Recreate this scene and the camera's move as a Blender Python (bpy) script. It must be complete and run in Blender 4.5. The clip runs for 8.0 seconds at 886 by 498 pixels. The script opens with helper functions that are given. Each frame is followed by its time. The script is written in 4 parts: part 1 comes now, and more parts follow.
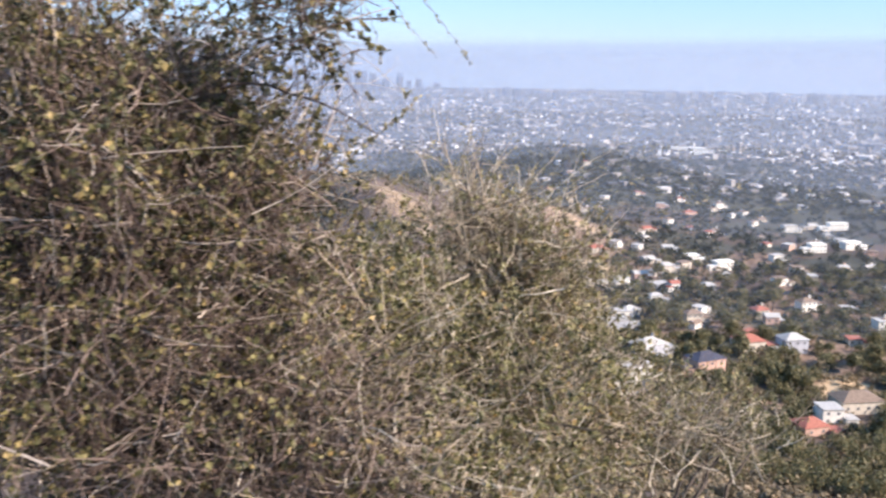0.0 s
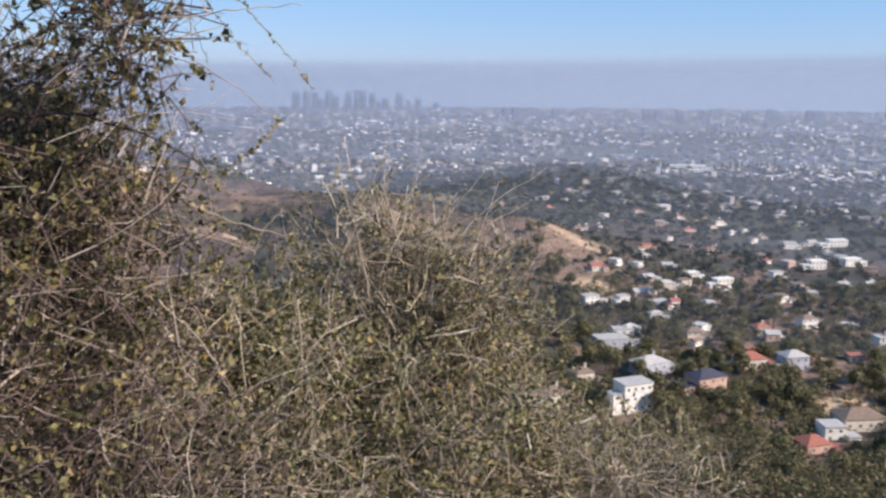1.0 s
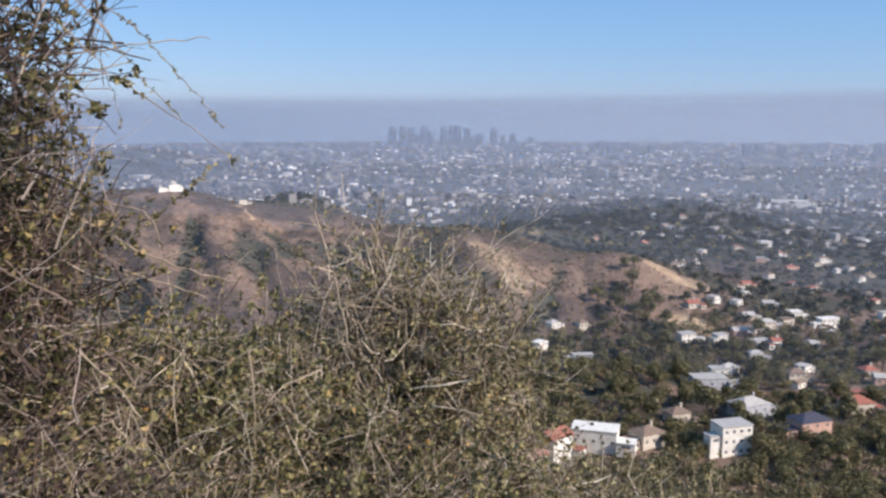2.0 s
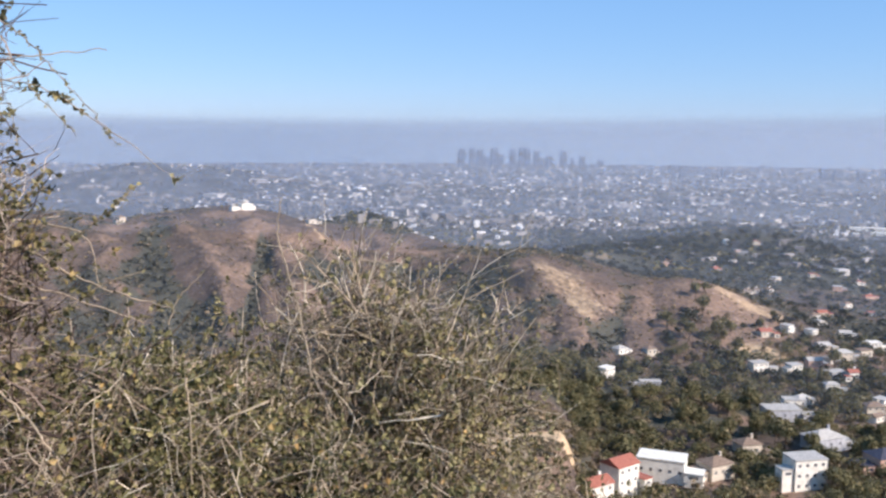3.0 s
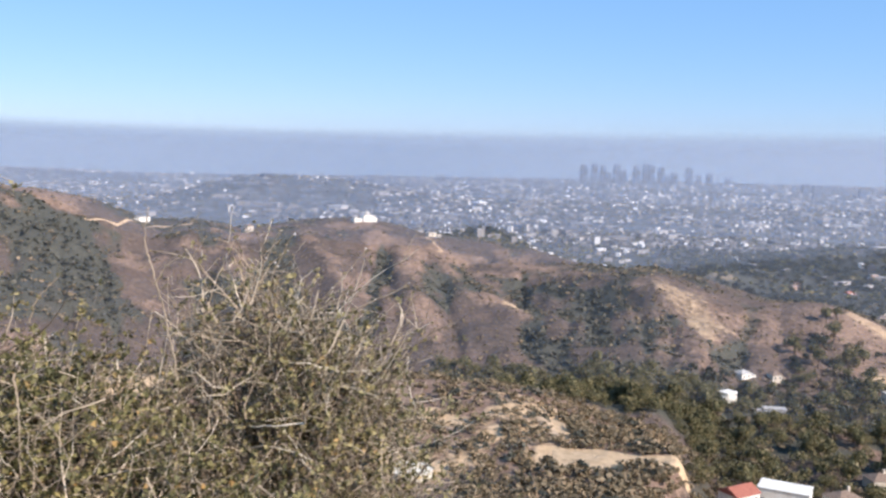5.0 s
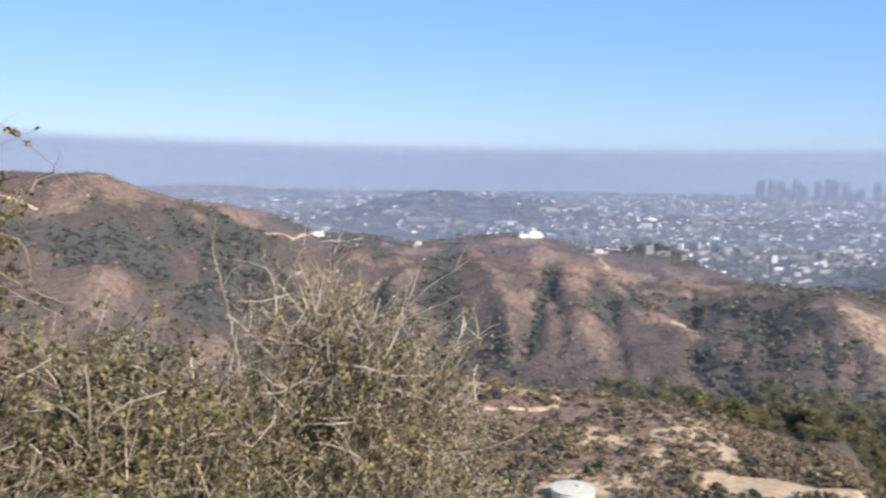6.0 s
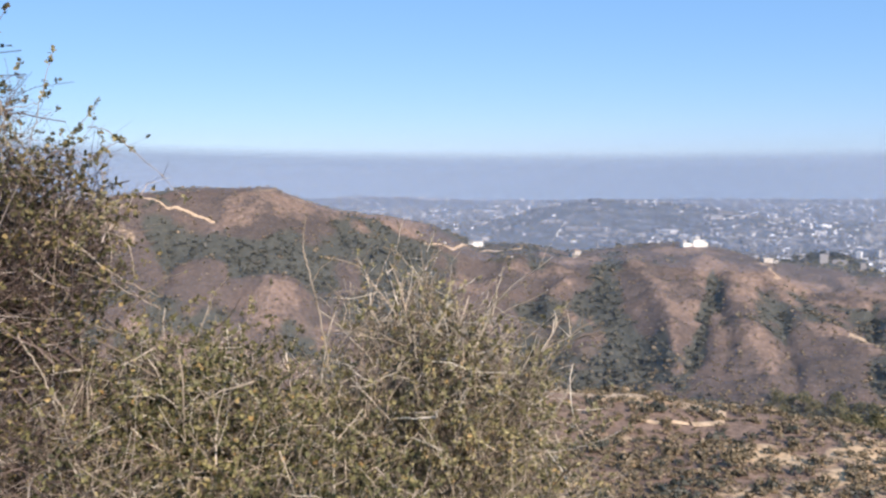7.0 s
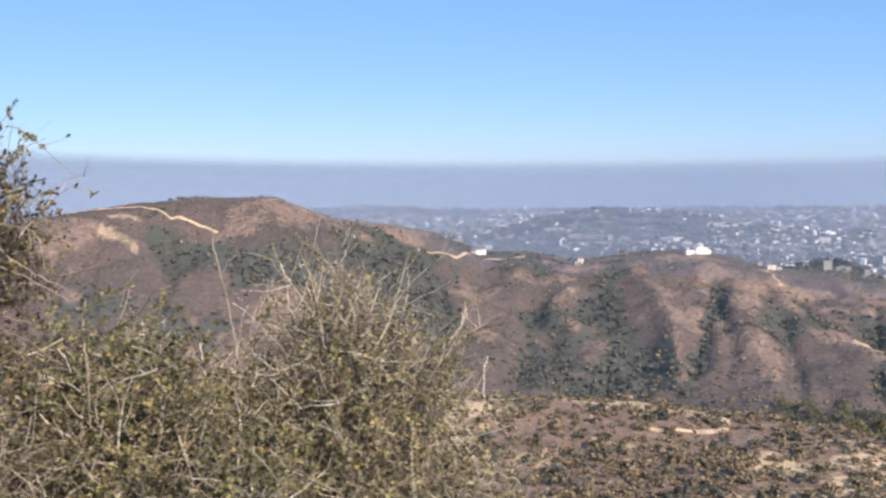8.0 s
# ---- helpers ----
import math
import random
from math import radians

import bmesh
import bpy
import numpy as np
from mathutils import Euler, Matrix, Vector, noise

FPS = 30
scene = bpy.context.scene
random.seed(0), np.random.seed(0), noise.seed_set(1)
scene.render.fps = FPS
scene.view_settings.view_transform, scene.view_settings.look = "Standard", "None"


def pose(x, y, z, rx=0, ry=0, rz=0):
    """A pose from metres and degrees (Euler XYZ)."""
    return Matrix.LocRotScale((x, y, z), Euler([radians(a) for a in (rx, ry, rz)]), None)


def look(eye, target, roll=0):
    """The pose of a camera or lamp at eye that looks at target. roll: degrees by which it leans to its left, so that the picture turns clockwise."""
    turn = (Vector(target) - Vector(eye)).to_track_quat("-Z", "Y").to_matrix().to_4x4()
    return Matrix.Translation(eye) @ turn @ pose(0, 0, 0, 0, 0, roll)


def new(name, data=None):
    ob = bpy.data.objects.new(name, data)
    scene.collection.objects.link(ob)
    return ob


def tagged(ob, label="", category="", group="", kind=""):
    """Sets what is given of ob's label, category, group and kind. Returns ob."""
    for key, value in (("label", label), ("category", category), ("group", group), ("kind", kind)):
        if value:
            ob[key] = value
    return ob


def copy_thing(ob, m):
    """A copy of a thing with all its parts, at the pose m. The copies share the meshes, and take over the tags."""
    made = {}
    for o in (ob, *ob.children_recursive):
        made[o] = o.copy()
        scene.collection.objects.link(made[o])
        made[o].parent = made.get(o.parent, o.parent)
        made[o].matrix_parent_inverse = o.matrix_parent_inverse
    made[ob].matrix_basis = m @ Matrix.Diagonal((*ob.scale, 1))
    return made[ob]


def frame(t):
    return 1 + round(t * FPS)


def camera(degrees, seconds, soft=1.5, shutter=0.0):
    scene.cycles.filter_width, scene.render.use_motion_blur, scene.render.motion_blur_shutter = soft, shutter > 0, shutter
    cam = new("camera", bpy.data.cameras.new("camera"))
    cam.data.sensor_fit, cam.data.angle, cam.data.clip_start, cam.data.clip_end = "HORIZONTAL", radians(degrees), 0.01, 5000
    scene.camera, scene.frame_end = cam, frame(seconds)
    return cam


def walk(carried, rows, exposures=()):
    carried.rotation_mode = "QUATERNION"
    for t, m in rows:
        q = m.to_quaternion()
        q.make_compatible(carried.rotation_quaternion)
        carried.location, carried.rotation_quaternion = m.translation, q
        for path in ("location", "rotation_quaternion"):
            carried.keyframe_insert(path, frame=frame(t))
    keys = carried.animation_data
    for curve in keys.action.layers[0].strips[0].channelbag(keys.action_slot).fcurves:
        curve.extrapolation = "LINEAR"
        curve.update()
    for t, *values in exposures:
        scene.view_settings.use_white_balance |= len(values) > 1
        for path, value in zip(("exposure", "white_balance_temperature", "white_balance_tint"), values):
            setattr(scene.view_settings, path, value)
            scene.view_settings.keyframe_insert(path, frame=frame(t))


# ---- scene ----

# camera: carried along a hill path, panning from the valley towards the park ridge
EYE = 1.6
cam = camera(51.35, 8.0, soft=2.5, shutter=0.3)


def heading(x, y, z, yaw, pitch, roll):
    turn = Euler((0, 0, radians(yaw))).to_matrix() @ Euler((radians(90 + pitch), 0, 0)).to_matrix()
    return Matrix.Translation((x, y, z)) @ turn.to_4x4() @ pose(0, 0, 0, 0, 0, roll)


PATH = [
    (0.0, -1.380, -0.532, 1.596, -13.12, -11.79, 0.66),
    (0.5, -1.154, -0.418, 1.613, -15.62, -11.70, 1.24),
    (1.0, -0.947, -0.323, 1.608, -13.10, -10.61, 0.28),
    (1.5, -0.720, -0.252, 1.623, -9.82, -9.66, 0.45),
    (2.0, -0.529, -0.185, 1.612, -7.22, -8.50, -0.06),
    (2.2, -0.457, -0.157, 1.610, -6.37, -8.06, 0.03),
    (3.3, -0.079, -0.010, 1.602, -1.32, -7.11, 0.20),
    (3.5, -0.000, 0.000, 1.600, -0.00, -7.45, -0.00),
    (4.0, 0.232, -0.022, 1.589, 3.16, -7.80, -0.42),
    (4.2, 0.325, -0.036, 1.578, 3.77, -7.62, -0.58),
    (5.3, 0.819, -0.071, 1.618, 5.42, -5.81, 2.12),
    (5.5, 0.914, -0.081, 1.618, 7.11, -5.53, 2.40),
    (6.0, 1.130, -0.121, 1.612, 14.86, -5.48, 0.58),
    (6.5, 1.298, -0.122, 1.583, 21.31, -5.63, -0.98),
    (7.0, 1.410, -0.050, 1.565, 24.75, -4.86, -0.60),
    (7.5, 1.583, -0.005, 1.549, 25.29, -4.37, -0.44),
    (8.0, 1.824, -0.003, 1.508, 24.96, -4.32, -0.90),
]
EXPOSURES = [(0.0, 0.88, 6500, 21), (0.5, 0.56, 6580, 22), (1.0, 0.31, 6400, 20), (1.5, 0.16, 6320, 19), (2.2, 0.2, 6320, 19), (3.5, 0.47, 6320, 19), (4.2, 0.48, 6320, 19), (6.0, 0.42, 6320, 19), (8.0, 0.39, 6320, 19)]
walk(cam, [(row[0], heading(*row[1:])) for row in PATH], EXPOSURES)

# ---- light ----
SUN = Vector((0.70, -0.52, 0.56)).normalized()
world = bpy.data.worlds.new("world")
scene.world = world
world.use_nodes = True
wn = world.node_tree.nodes
sky = wn.new("ShaderNodeTexSky")
sky.sky_type = "NISHITA"
sky.sun_disc = False
sky.sun_elevation = math.asin(SUN.z)
sky.sun_rotation = math.atan2(SUN.x, SUN.y)
sky.altitude = 500
sky.air_density = 1.0
sky.dust_density = 0.15
sky.ozone_density = 2.5
veil = wn.new("ShaderNodeMix")
veil.data_type = "RGBA"
veil.inputs[0].default_value = 0.55
veil.inputs[7].default_value = (1.42, 3.95, 7.6, 1)
world.node_tree.links.new(sky.outputs[0], veil.inputs[6])
world.node_tree.links.new(veil.outputs[2], wn["Background"].inputs[0])
wn["Background"].inputs[1].default_value = 0.10
sun = new("sun", bpy.data.lights.new("sun", "SUN"))
sun.data.energy, sun.data.angle, sun.data.color = 5.0, radians(0.5), (1.0, 0.93, 0.82)
sun.matrix_world = look((0, 0, 300), Vector((0, 0, 300)) - SUN)


# ---- materials ----
def nodes_of(name):
    m = bpy.data.materials.new(name)
    m.use_nodes = True
    return m, m.node_tree, m.node_tree.nodes["Principled BSDF"]


def ramp(nt, fac, stops):
    r = nt.nodes.new("ShaderNodeValToRGB")
    e = r.color_ramp.elements
    while len(e) < len(stops):
        e.new(0.5)
    for el, (p, c) in zip(e, stops):
        el.position, el.color = p, (*c, 1)
    nt.links.new(fac, r.inputs[0])
    return r.outputs[0]


def noise_tex(nt, scale, detail=4.0, rough=0.6, coord="Object"):
    n = nt.nodes.new("ShaderNodeTexNoise")
    n.inputs["Scale"].default_value, n.inputs["Detail"].default_value, n.inputs["Roughness"].default_value = scale, detail, rough
    if coord == "Position":
        g = nt.nodes.new("ShaderNodeNewGeometry")
        nt.links.new(g.outputs["Position"], n.inputs["Vector"])
    else:
        c = nt.nodes.new("ShaderNodeTexCoord")
        nt.links.new(c.outputs["Object"], n.inputs["Vector"])
    return n.outputs["Fac"]


def mix(nt, fac, a, b, mode="MIX"):
    m = nt.nodes.new("ShaderNodeMix")
    m.data_type, m.blend_type = "RGBA", mode
    for value, socket in ((fac, m.inputs[0]), (a, m.inputs[6]), (b, m.inputs[7])):
        if isinstance(value, (int, float)):
            socket.default_value = value
        elif isinstance(value, tuple):
            socket.default_value = (*value, 1)
        else:
            nt.links.new(value, socket)
    return m.outputs[2]


def maths(nt, op, a, b=0.0):
    m = nt.nodes.new("ShaderNodeMath")
    m.operation = op
    for value, socket in ((a, m.inputs[0]), (b, m.inputs[1])):
        if isinstance(value, (int, float)):
            socket.default_value = value
        else:
            nt.links.new(value, socket)
    return m.outputs[0]


def attribute(nt, name):
    a = nt.nodes.new("ShaderNodeAttribute")
    a.attribute_name = name
    return a.outputs["Fac"]


def bump(nt, bsdf, height, strength, distance):
    b = nt.nodes.new("ShaderNodeBump")
    b.inputs["Strength"].default_value, b.inputs["Distance"].default_value = strength, distance
    nt.links.new(height, b.inputs["Height"])
    nt.links.new(b.outputs[0], bsdf.inputs["Normal"])


def island_material(name, stops, roughness=0.8, grain=0.0, grain_scale=3.0, spec=0.3, patch=0.0):
    m, nt, bsdf = nodes_of(name)
    g = nt.nodes.new("ShaderNodeNewGeometry")
    col = ramp(nt, g.outputs["Random Per Island"], stops)
    if grain:
        col = mix(nt, grain, col, ramp(nt, noise_tex(nt, grain_scale), [(0.3, (0.25, 0.25, 0.25)), (0.7, (1, 1, 1))]), "MULTIPLY")
    if patch:
        col = mix(nt, 1.0, col, ramp(nt, noise_tex(nt, patch, 3), [(0.36, (0.60, 0.58, 0.52)), (0.5, (0.95, 0.95, 0.90)), (0.64, (1.2, 1.14, 1.05))]), "MULTIPLY")
    nt.links.new(col, bsdf.inputs["Base Color"])
    bsdf.inputs["Roughness"].default_value = roughness
    bsdf.inputs["Specular IOR Level"].default_value = spec
    return m


def leaf_material(name, stops, thin, patch=0.0):
    """Leaves of many shades that let some sun through."""
    m = island_material(name, stops, 0.55, spec=0.3, patch=patch)
    nt = m.node_tree
    bsdf = nt.nodes["Principled BSDF"]
    glow = nt.nodes.new("ShaderNodeBsdfTranslucent")
    nt.links.new(bsdf.inputs["Base Color"].links[0].from_socket, glow.inputs["Color"])
    both = nt.nodes.new("ShaderNodeMixShader")
    both.inputs[0].default_value = thin
    nt.links.new(bsdf.outputs[0], both.inputs[1])
    nt.links.new(glow.outputs[0], both.inputs[2])
    nt.links.new(both.outputs[0], nt.nodes["Material Output"].inputs[0])
    return m


def plain_material(name, dark, light, scale, roughness=0.7, bumps=0.0, vary=0.0, metal=0.0):
    m, nt, bsdf = nodes_of(name)
    fine = noise_tex(nt, scale, 5)
    coarse = noise_tex(nt, scale * 0.13, 3)
    col = mix(nt, coarse, ramp(nt, fine, [(0.3, dark), (0.7, light)]), ramp(nt, fine, [(0.25, tuple(0.8 * c for c in dark)), (0.6, light)]))
    if vary:
        o = nt.nodes.new("ShaderNodeObjectInfo")
        low = maths(nt, "MULTIPLY", o.outputs["Random"], vary)
        col = mix(nt, low, col, tuple(0.55 * c for c in dark))
    nt.links.new(col, bsdf.inputs["Base Color"])
    bsdf.inputs["Roughness"].default_value, bsdf.inputs["Metallic"].default_value = roughness, metal
    if bumps:
        bump(nt, bsdf, fine, 0.5, bumps)
    return m


def ground_material():
    """Chaparral: dry purple-brown brush, green-grey brush, pinkish soil, sandy bare ground, and the town's grey."""
    m, nt, bsdf = nodes_of("chaparral_ground")
    big = noise_tex(nt, 0.016, 6, 0.65, "Position")
    mid = noise_tex(nt, 0.07, 6, 0.7, "Position")
    fine = noise_tex(nt, 0.33, 5, 0.75, "Position")
    tuft = noise_tex(nt, 1.1, 4, 0.7, "Position")
    brush = ramp(nt, maths(nt, "ADD", maths(nt, "MULTIPLY", fine, 0.6), maths(nt, "MULTIPLY", tuft, 0.4)),
                 [(0.32, (0.052, 0.040, 0.034)), (0.48, (0.112, 0.084, 0.068)), (0.60, (0.165, 0.122, 0.098)), (0.72, (0.23, 0.17, 0.13))])
    brush = mix(nt, 1.0, brush, ramp(nt, big, [(0.36, (0.78, 0.80, 0.80)), (0.5, (1, 1, 1)), (0.66, (1.18, 1.08, 1.0))]), "MULTIPLY")
    soil = ramp(nt, fine, [(0.3, (0.15, 0.10, 0.074)), (0.52, (0.245, 0.165, 0.118)), (0.72, (0.37, 0.26, 0.185))])
    open_soil = maths(nt, "ADD", maths(nt, "MULTIPLY", attribute(nt, "soil"), 0.55), maths(nt, "ADD", maths(nt, "MULTIPLY", mid, 0.7), maths(nt, "MULTIPLY", fine, 0.5)))
    col = mix(nt, ramp(nt, open_soil, [(0.70, (0, 0, 0)), (0.92, (1, 1, 1))]), brush, soil)
    green = ramp(nt, maths(nt, "ADD", maths(nt, "MULTIPLY", fine, 0.5), maths(nt, "MULTIPLY", tuft, 0.5)),
                 [(0.34, (0.040, 0.042, 0.034)), (0.5, (0.082, 0.080, 0.062)), (0.68, (0.135, 0.122, 0.090))])
    veg = ramp(nt, maths(nt, "ADD", maths(nt, "MULTIPLY", attribute(nt, "veg"), 0.75), maths(nt, "MULTIPLY", maths(nt, "ADD", mid, fine), 0.4)), [(0.62, (0, 0, 0)), (0.86, (1, 1, 1))])
    col = mix(nt, veg, col, green)
    dirt = ramp(nt, fine, [(0.3, (0.47, 0.315, 0.175)), (0.7, (0.72, 0.52, 0.315))])
    bare = ramp(nt, maths(nt, "ADD", maths(nt, "MULTIPLY", attribute(nt, "dirt"), 0.9), maths(nt, "MULTIPLY", maths(nt, "ADD", mid, fine), 0.45)), [(0.66, (0, 0, 0)), (0.95, (1, 1, 1))])
    col = mix(nt, bare, col, dirt)
    block = noise_tex(nt, 0.02, 6, 0.75, "Position")
    town = ramp(nt, block, [(0.35, (0.035, 0.042, 0.040)), (0.5, (0.085, 0.085, 0.085)), (0.66, (0.19, 0.18, 0.175))])
    col = mix(nt, attribute(nt, "town"), col, town)
    nt.links.new(col, bsdf.inputs["Base Color"])
    bsdf.inputs["Roughness"].default_value = 0.95
    bsdf.inputs["Specular IOR Level"].default_value = 0.1
    bump(nt, bsdf, maths(nt, "ADD", mid, maths(nt, "MULTIPLY", fine, 0.35)), 0.7, 3.2)
    return m


def haze_sheet_material(name, alpha, low, high, colour, distance=False):
    """Thin smog on a tinted see-through sheet: dense below the height low, gone at the height high, both raised by the
    sheet's lift; with distance set it glows.
    """
    m = bpy.data.materials.new(name)
    m.use_nodes = True
    nt = m.node_tree
    nt.nodes.clear()
    out = nt.nodes.new("ShaderNodeOutputMaterial")
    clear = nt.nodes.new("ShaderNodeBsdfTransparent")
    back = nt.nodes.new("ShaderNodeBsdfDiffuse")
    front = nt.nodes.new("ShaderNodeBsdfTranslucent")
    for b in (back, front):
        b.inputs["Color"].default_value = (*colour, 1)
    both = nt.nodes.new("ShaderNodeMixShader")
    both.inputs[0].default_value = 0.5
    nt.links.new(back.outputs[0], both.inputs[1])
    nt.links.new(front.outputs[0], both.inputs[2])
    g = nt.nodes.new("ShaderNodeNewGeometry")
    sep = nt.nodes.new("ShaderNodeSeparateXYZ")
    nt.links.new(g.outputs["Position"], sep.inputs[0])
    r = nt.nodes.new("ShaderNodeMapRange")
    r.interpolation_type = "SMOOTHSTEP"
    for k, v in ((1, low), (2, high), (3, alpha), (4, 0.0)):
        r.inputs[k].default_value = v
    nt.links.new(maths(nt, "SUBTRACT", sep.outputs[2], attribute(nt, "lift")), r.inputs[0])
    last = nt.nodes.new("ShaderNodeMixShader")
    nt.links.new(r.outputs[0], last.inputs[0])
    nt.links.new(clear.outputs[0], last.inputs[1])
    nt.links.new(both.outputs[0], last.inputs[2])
    # the horizon bank emits one flat smog colour instead of being lit
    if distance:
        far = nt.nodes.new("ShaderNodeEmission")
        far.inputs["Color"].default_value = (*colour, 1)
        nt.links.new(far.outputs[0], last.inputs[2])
    nt.links.new(last.outputs[0], out.inputs[0])
    return m


M_GROUND = ground_material()
M_TRAIL = plain_material("trail_dirt", (0.40, 0.265, 0.15), (0.64, 0.46, 0.285), 0.5, 0.95)
M_SEED = plain_material("seed_fluff", (0.58, 0.50, 0.42), (0.80, 0.74, 0.66), 200, 0.9)
M_ROCK = plain_material("sandstone", (0.30, 0.21, 0.135), (0.50, 0.37, 0.25), 0.9, 0.95, 0.15)
M_TWIG = island_material("dry_twig", [(0.0, (0.085, 0.062, 0.046)), (0.34, (0.27, 0.21, 0.152)), (0.72, (0.52, 0.42, 0.31)), (1.0, (0.79, 0.70, 0.57))], 0.75, 0.35, 60, patch=5.0)
# dark brown bark, deepened to put the tall shrub's shade into the colour
M_TWIG_DARK_SHADED = island_material("dark_shaded_twig", [(0.0, (0.045, 0.030, 0.024)), (0.4, (0.125, 0.082, 0.062)), (0.8, (0.27, 0.195, 0.148)), (1.0, (0.56, 0.47, 0.37))], 0.75, 0.35, 60)
M_STEM = plain_material("shrub_bark", (0.045, 0.033, 0.026), (0.16, 0.12, 0.09), 40, 0.9, 0.002)
M_LEAF = leaf_material("shrub_leaf", [(0.0, (0.092, 0.084, 0.042)), (0.4, (0.215, 0.190, 0.090)), (0.75, (0.34, 0.295, 0.145)), (0.95, (0.45, 0.385, 0.195)), (1.0, (0.50, 0.33, 0.14))], 0.3, 2.6)
M_LEAF_MID = leaf_material("olive_shrub_leaf", [(0.0, (0.055, 0.054, 0.025)), (0.4, (0.155, 0.146, 0.062)), (0.75, (0.28, 0.25, 0.108)), (0.95, (0.41, 0.345, 0.155)), (1.0, (0.50, 0.30, 0.11))], 0.3, 2.6)
# dark green leaves, deepened likewise for the shade in that shrub
M_LEAF_DARK_SHADED = leaf_material("dark_shaded_leaf", [(0.0, (0.036, 0.036, 0.018)), (0.4, (0.108, 0.100, 0.042)), (0.8, (0.22, 0.19, 0.078)), (1.0, (0.44, 0.32, 0.14))], 0.28, 4.0)
M_CROWN = leaf_material("tree_leaves", [(0.0, (0.058, 0.060, 0.030)), (0.45, (0.145, 0.138, 0.064)), (0.8, (0.26, 0.222, 0.108)), (1.0, (0.38, 0.29, 0.15))], 0.25, 0.11)
M_SCRUB = leaf_material("hill_scrub", [(0.0, (0.095, 0.078, 0.044)), (0.45, (0.20, 0.155, 0.088)), (0.8, (0.32, 0.24, 0.14)), (1.0, (0.42, 0.30, 0.18))], 0.25)
M_BRUSH = leaf_material("gully_brush", [(0.0, (0.055, 0.058, 0.042)), (0.6, (0.105, 0.102, 0.072)), (1.0, (0.18, 0.155, 0.11))], 0.25)
M_EVERGREEN = leaf_material("evergreen_leaves", [(0.0, (0.022, 0.028, 0.022)), (0.6, (0.050, 0.058, 0.042)), (1.0, (0.11, 0.11, 0.075))], 0.2, 0.05)
M_TRUNK = plain_material("tree_bark", (0.05, 0.036, 0.026), (0.14, 0.10, 0.075), 3, 0.9)
M_WHITE = plain_material("white_stucco", (0.72, 0.66, 0.55), (0.86, 0.81, 0.70), 0.6, 0.8)
M_CREAM = plain_material("cream_stucco", (0.52, 0.44, 0.34), (0.66, 0.58, 0.46), 0.6, 0.85, 0.01)
M_PINK = plain_material("pink_stucco", (0.50, 0.30, 0.22), (0.62, 0.40, 0.30), 0.6, 0.85, 0.01)
M_GREYWALL = plain_material("grey_stucco", (0.34, 0.34, 0.36), (0.48, 0.48, 0.49), 0.6, 0.85, 0.01)
M_REDROOF = plain_material("red_tile_roof", (0.28, 0.085, 0.055), (0.42, 0.15, 0.095), 1.6, 0.8, 0.05)
M_BROWNROOF = plain_material("brown_shingle_roof", (0.15, 0.10, 0.07), (0.28, 0.20, 0.14), 1.6, 0.9, 0.05)
M_GREYROOF = plain_material("grey_gravel_roof", (0.33, 0.31, 0.275), (0.52, 0.485, 0.43), 1.2, 0.9, 0.02)
M_DARKROOF = plain_material("dark_slate_roof", (0.03, 0.03, 0.045), (0.075, 0.07, 0.09), 1.2, 0.6, 0.02)
M_GLASS = plain_material("dark_window_glass", (0.10, 0.10, 0.11), (0.20, 0.20, 0.20), 0.4, 0.15)
M_TANK = plain_material("tank_paint", (0.56, 0.52, 0.41), (0.68, 0.62, 0.48), 0.5, 0.9, 0.01)
M_CITY = island_material("city_buildings", [(0.0, (0.06, 0.06, 0.065)), (0.35, (0.12, 0.112, 0.108)), (0.66, (0.25, 0.225, 0.205)), (0.87, (0.42, 0.385, 0.35)), (0.94, (0.70, 0.66, 0.60)), (1.0, (0.86, 0.83, 0.78))], 0.8)
M_TOWER = plain_material("tower_facade", (0.10, 0.12, 0.16), (0.20, 0.22, 0.27), 0.02, 0.5, 0, 0.9)
M_BAND = plain_material("tower_windows", (0.03, 0.035, 0.05), (0.08, 0.09, 0.11), 0.05, 0.2)


# ---- mesh helpers ----
def mesh_object(name, verts, faces, material, parent=None, label="", smooth=False):
    me = bpy.data.meshes.new(name)
    me.from_pydata(np.asarray(verts).tolist(), [], faces if isinstance(faces, list) else np.asarray(faces).tolist())
    if smooth:
        me.shade_smooth()
    me.materials.append(material)
    ob = new(name, me)
    if parent:
        ob.parent = parent
    return tagged(ob, label)


def part(name, bm, material, parent, label=""):
    me = bpy.data.meshes.new(name)
    bm.to_mesh(me)
    bm.free()
    me.materials.append(material)
    ob = new(name, me)
    ob.parent = parent
    return tagged(ob, label)


def box(bm, x0, x1, y0, y1, z0, z1):
    v = [bm.verts.new(p) for p in ((x0, y0, z0), (x1, y0, z0), (x1, y1, z0), (x0, y1, z0), (x0, y0, z1), (x1, y0, z1), (x1, y1, z1), (x0, y1, z1))]
    for f in ((3, 2, 1, 0), (4, 5, 6, 7), (0, 1, 5, 4), (1, 2, 6, 5), (2, 3, 7, 6), (3, 0, 4, 7)):
        bm.faces.new([v[i] for i in f])
    return v


def lattice(x, y, seed):
    h = np.sin(x * 127.1 + y * 311.7 + seed * 74.7) * 43758.5453
    return h - np.floor(h)


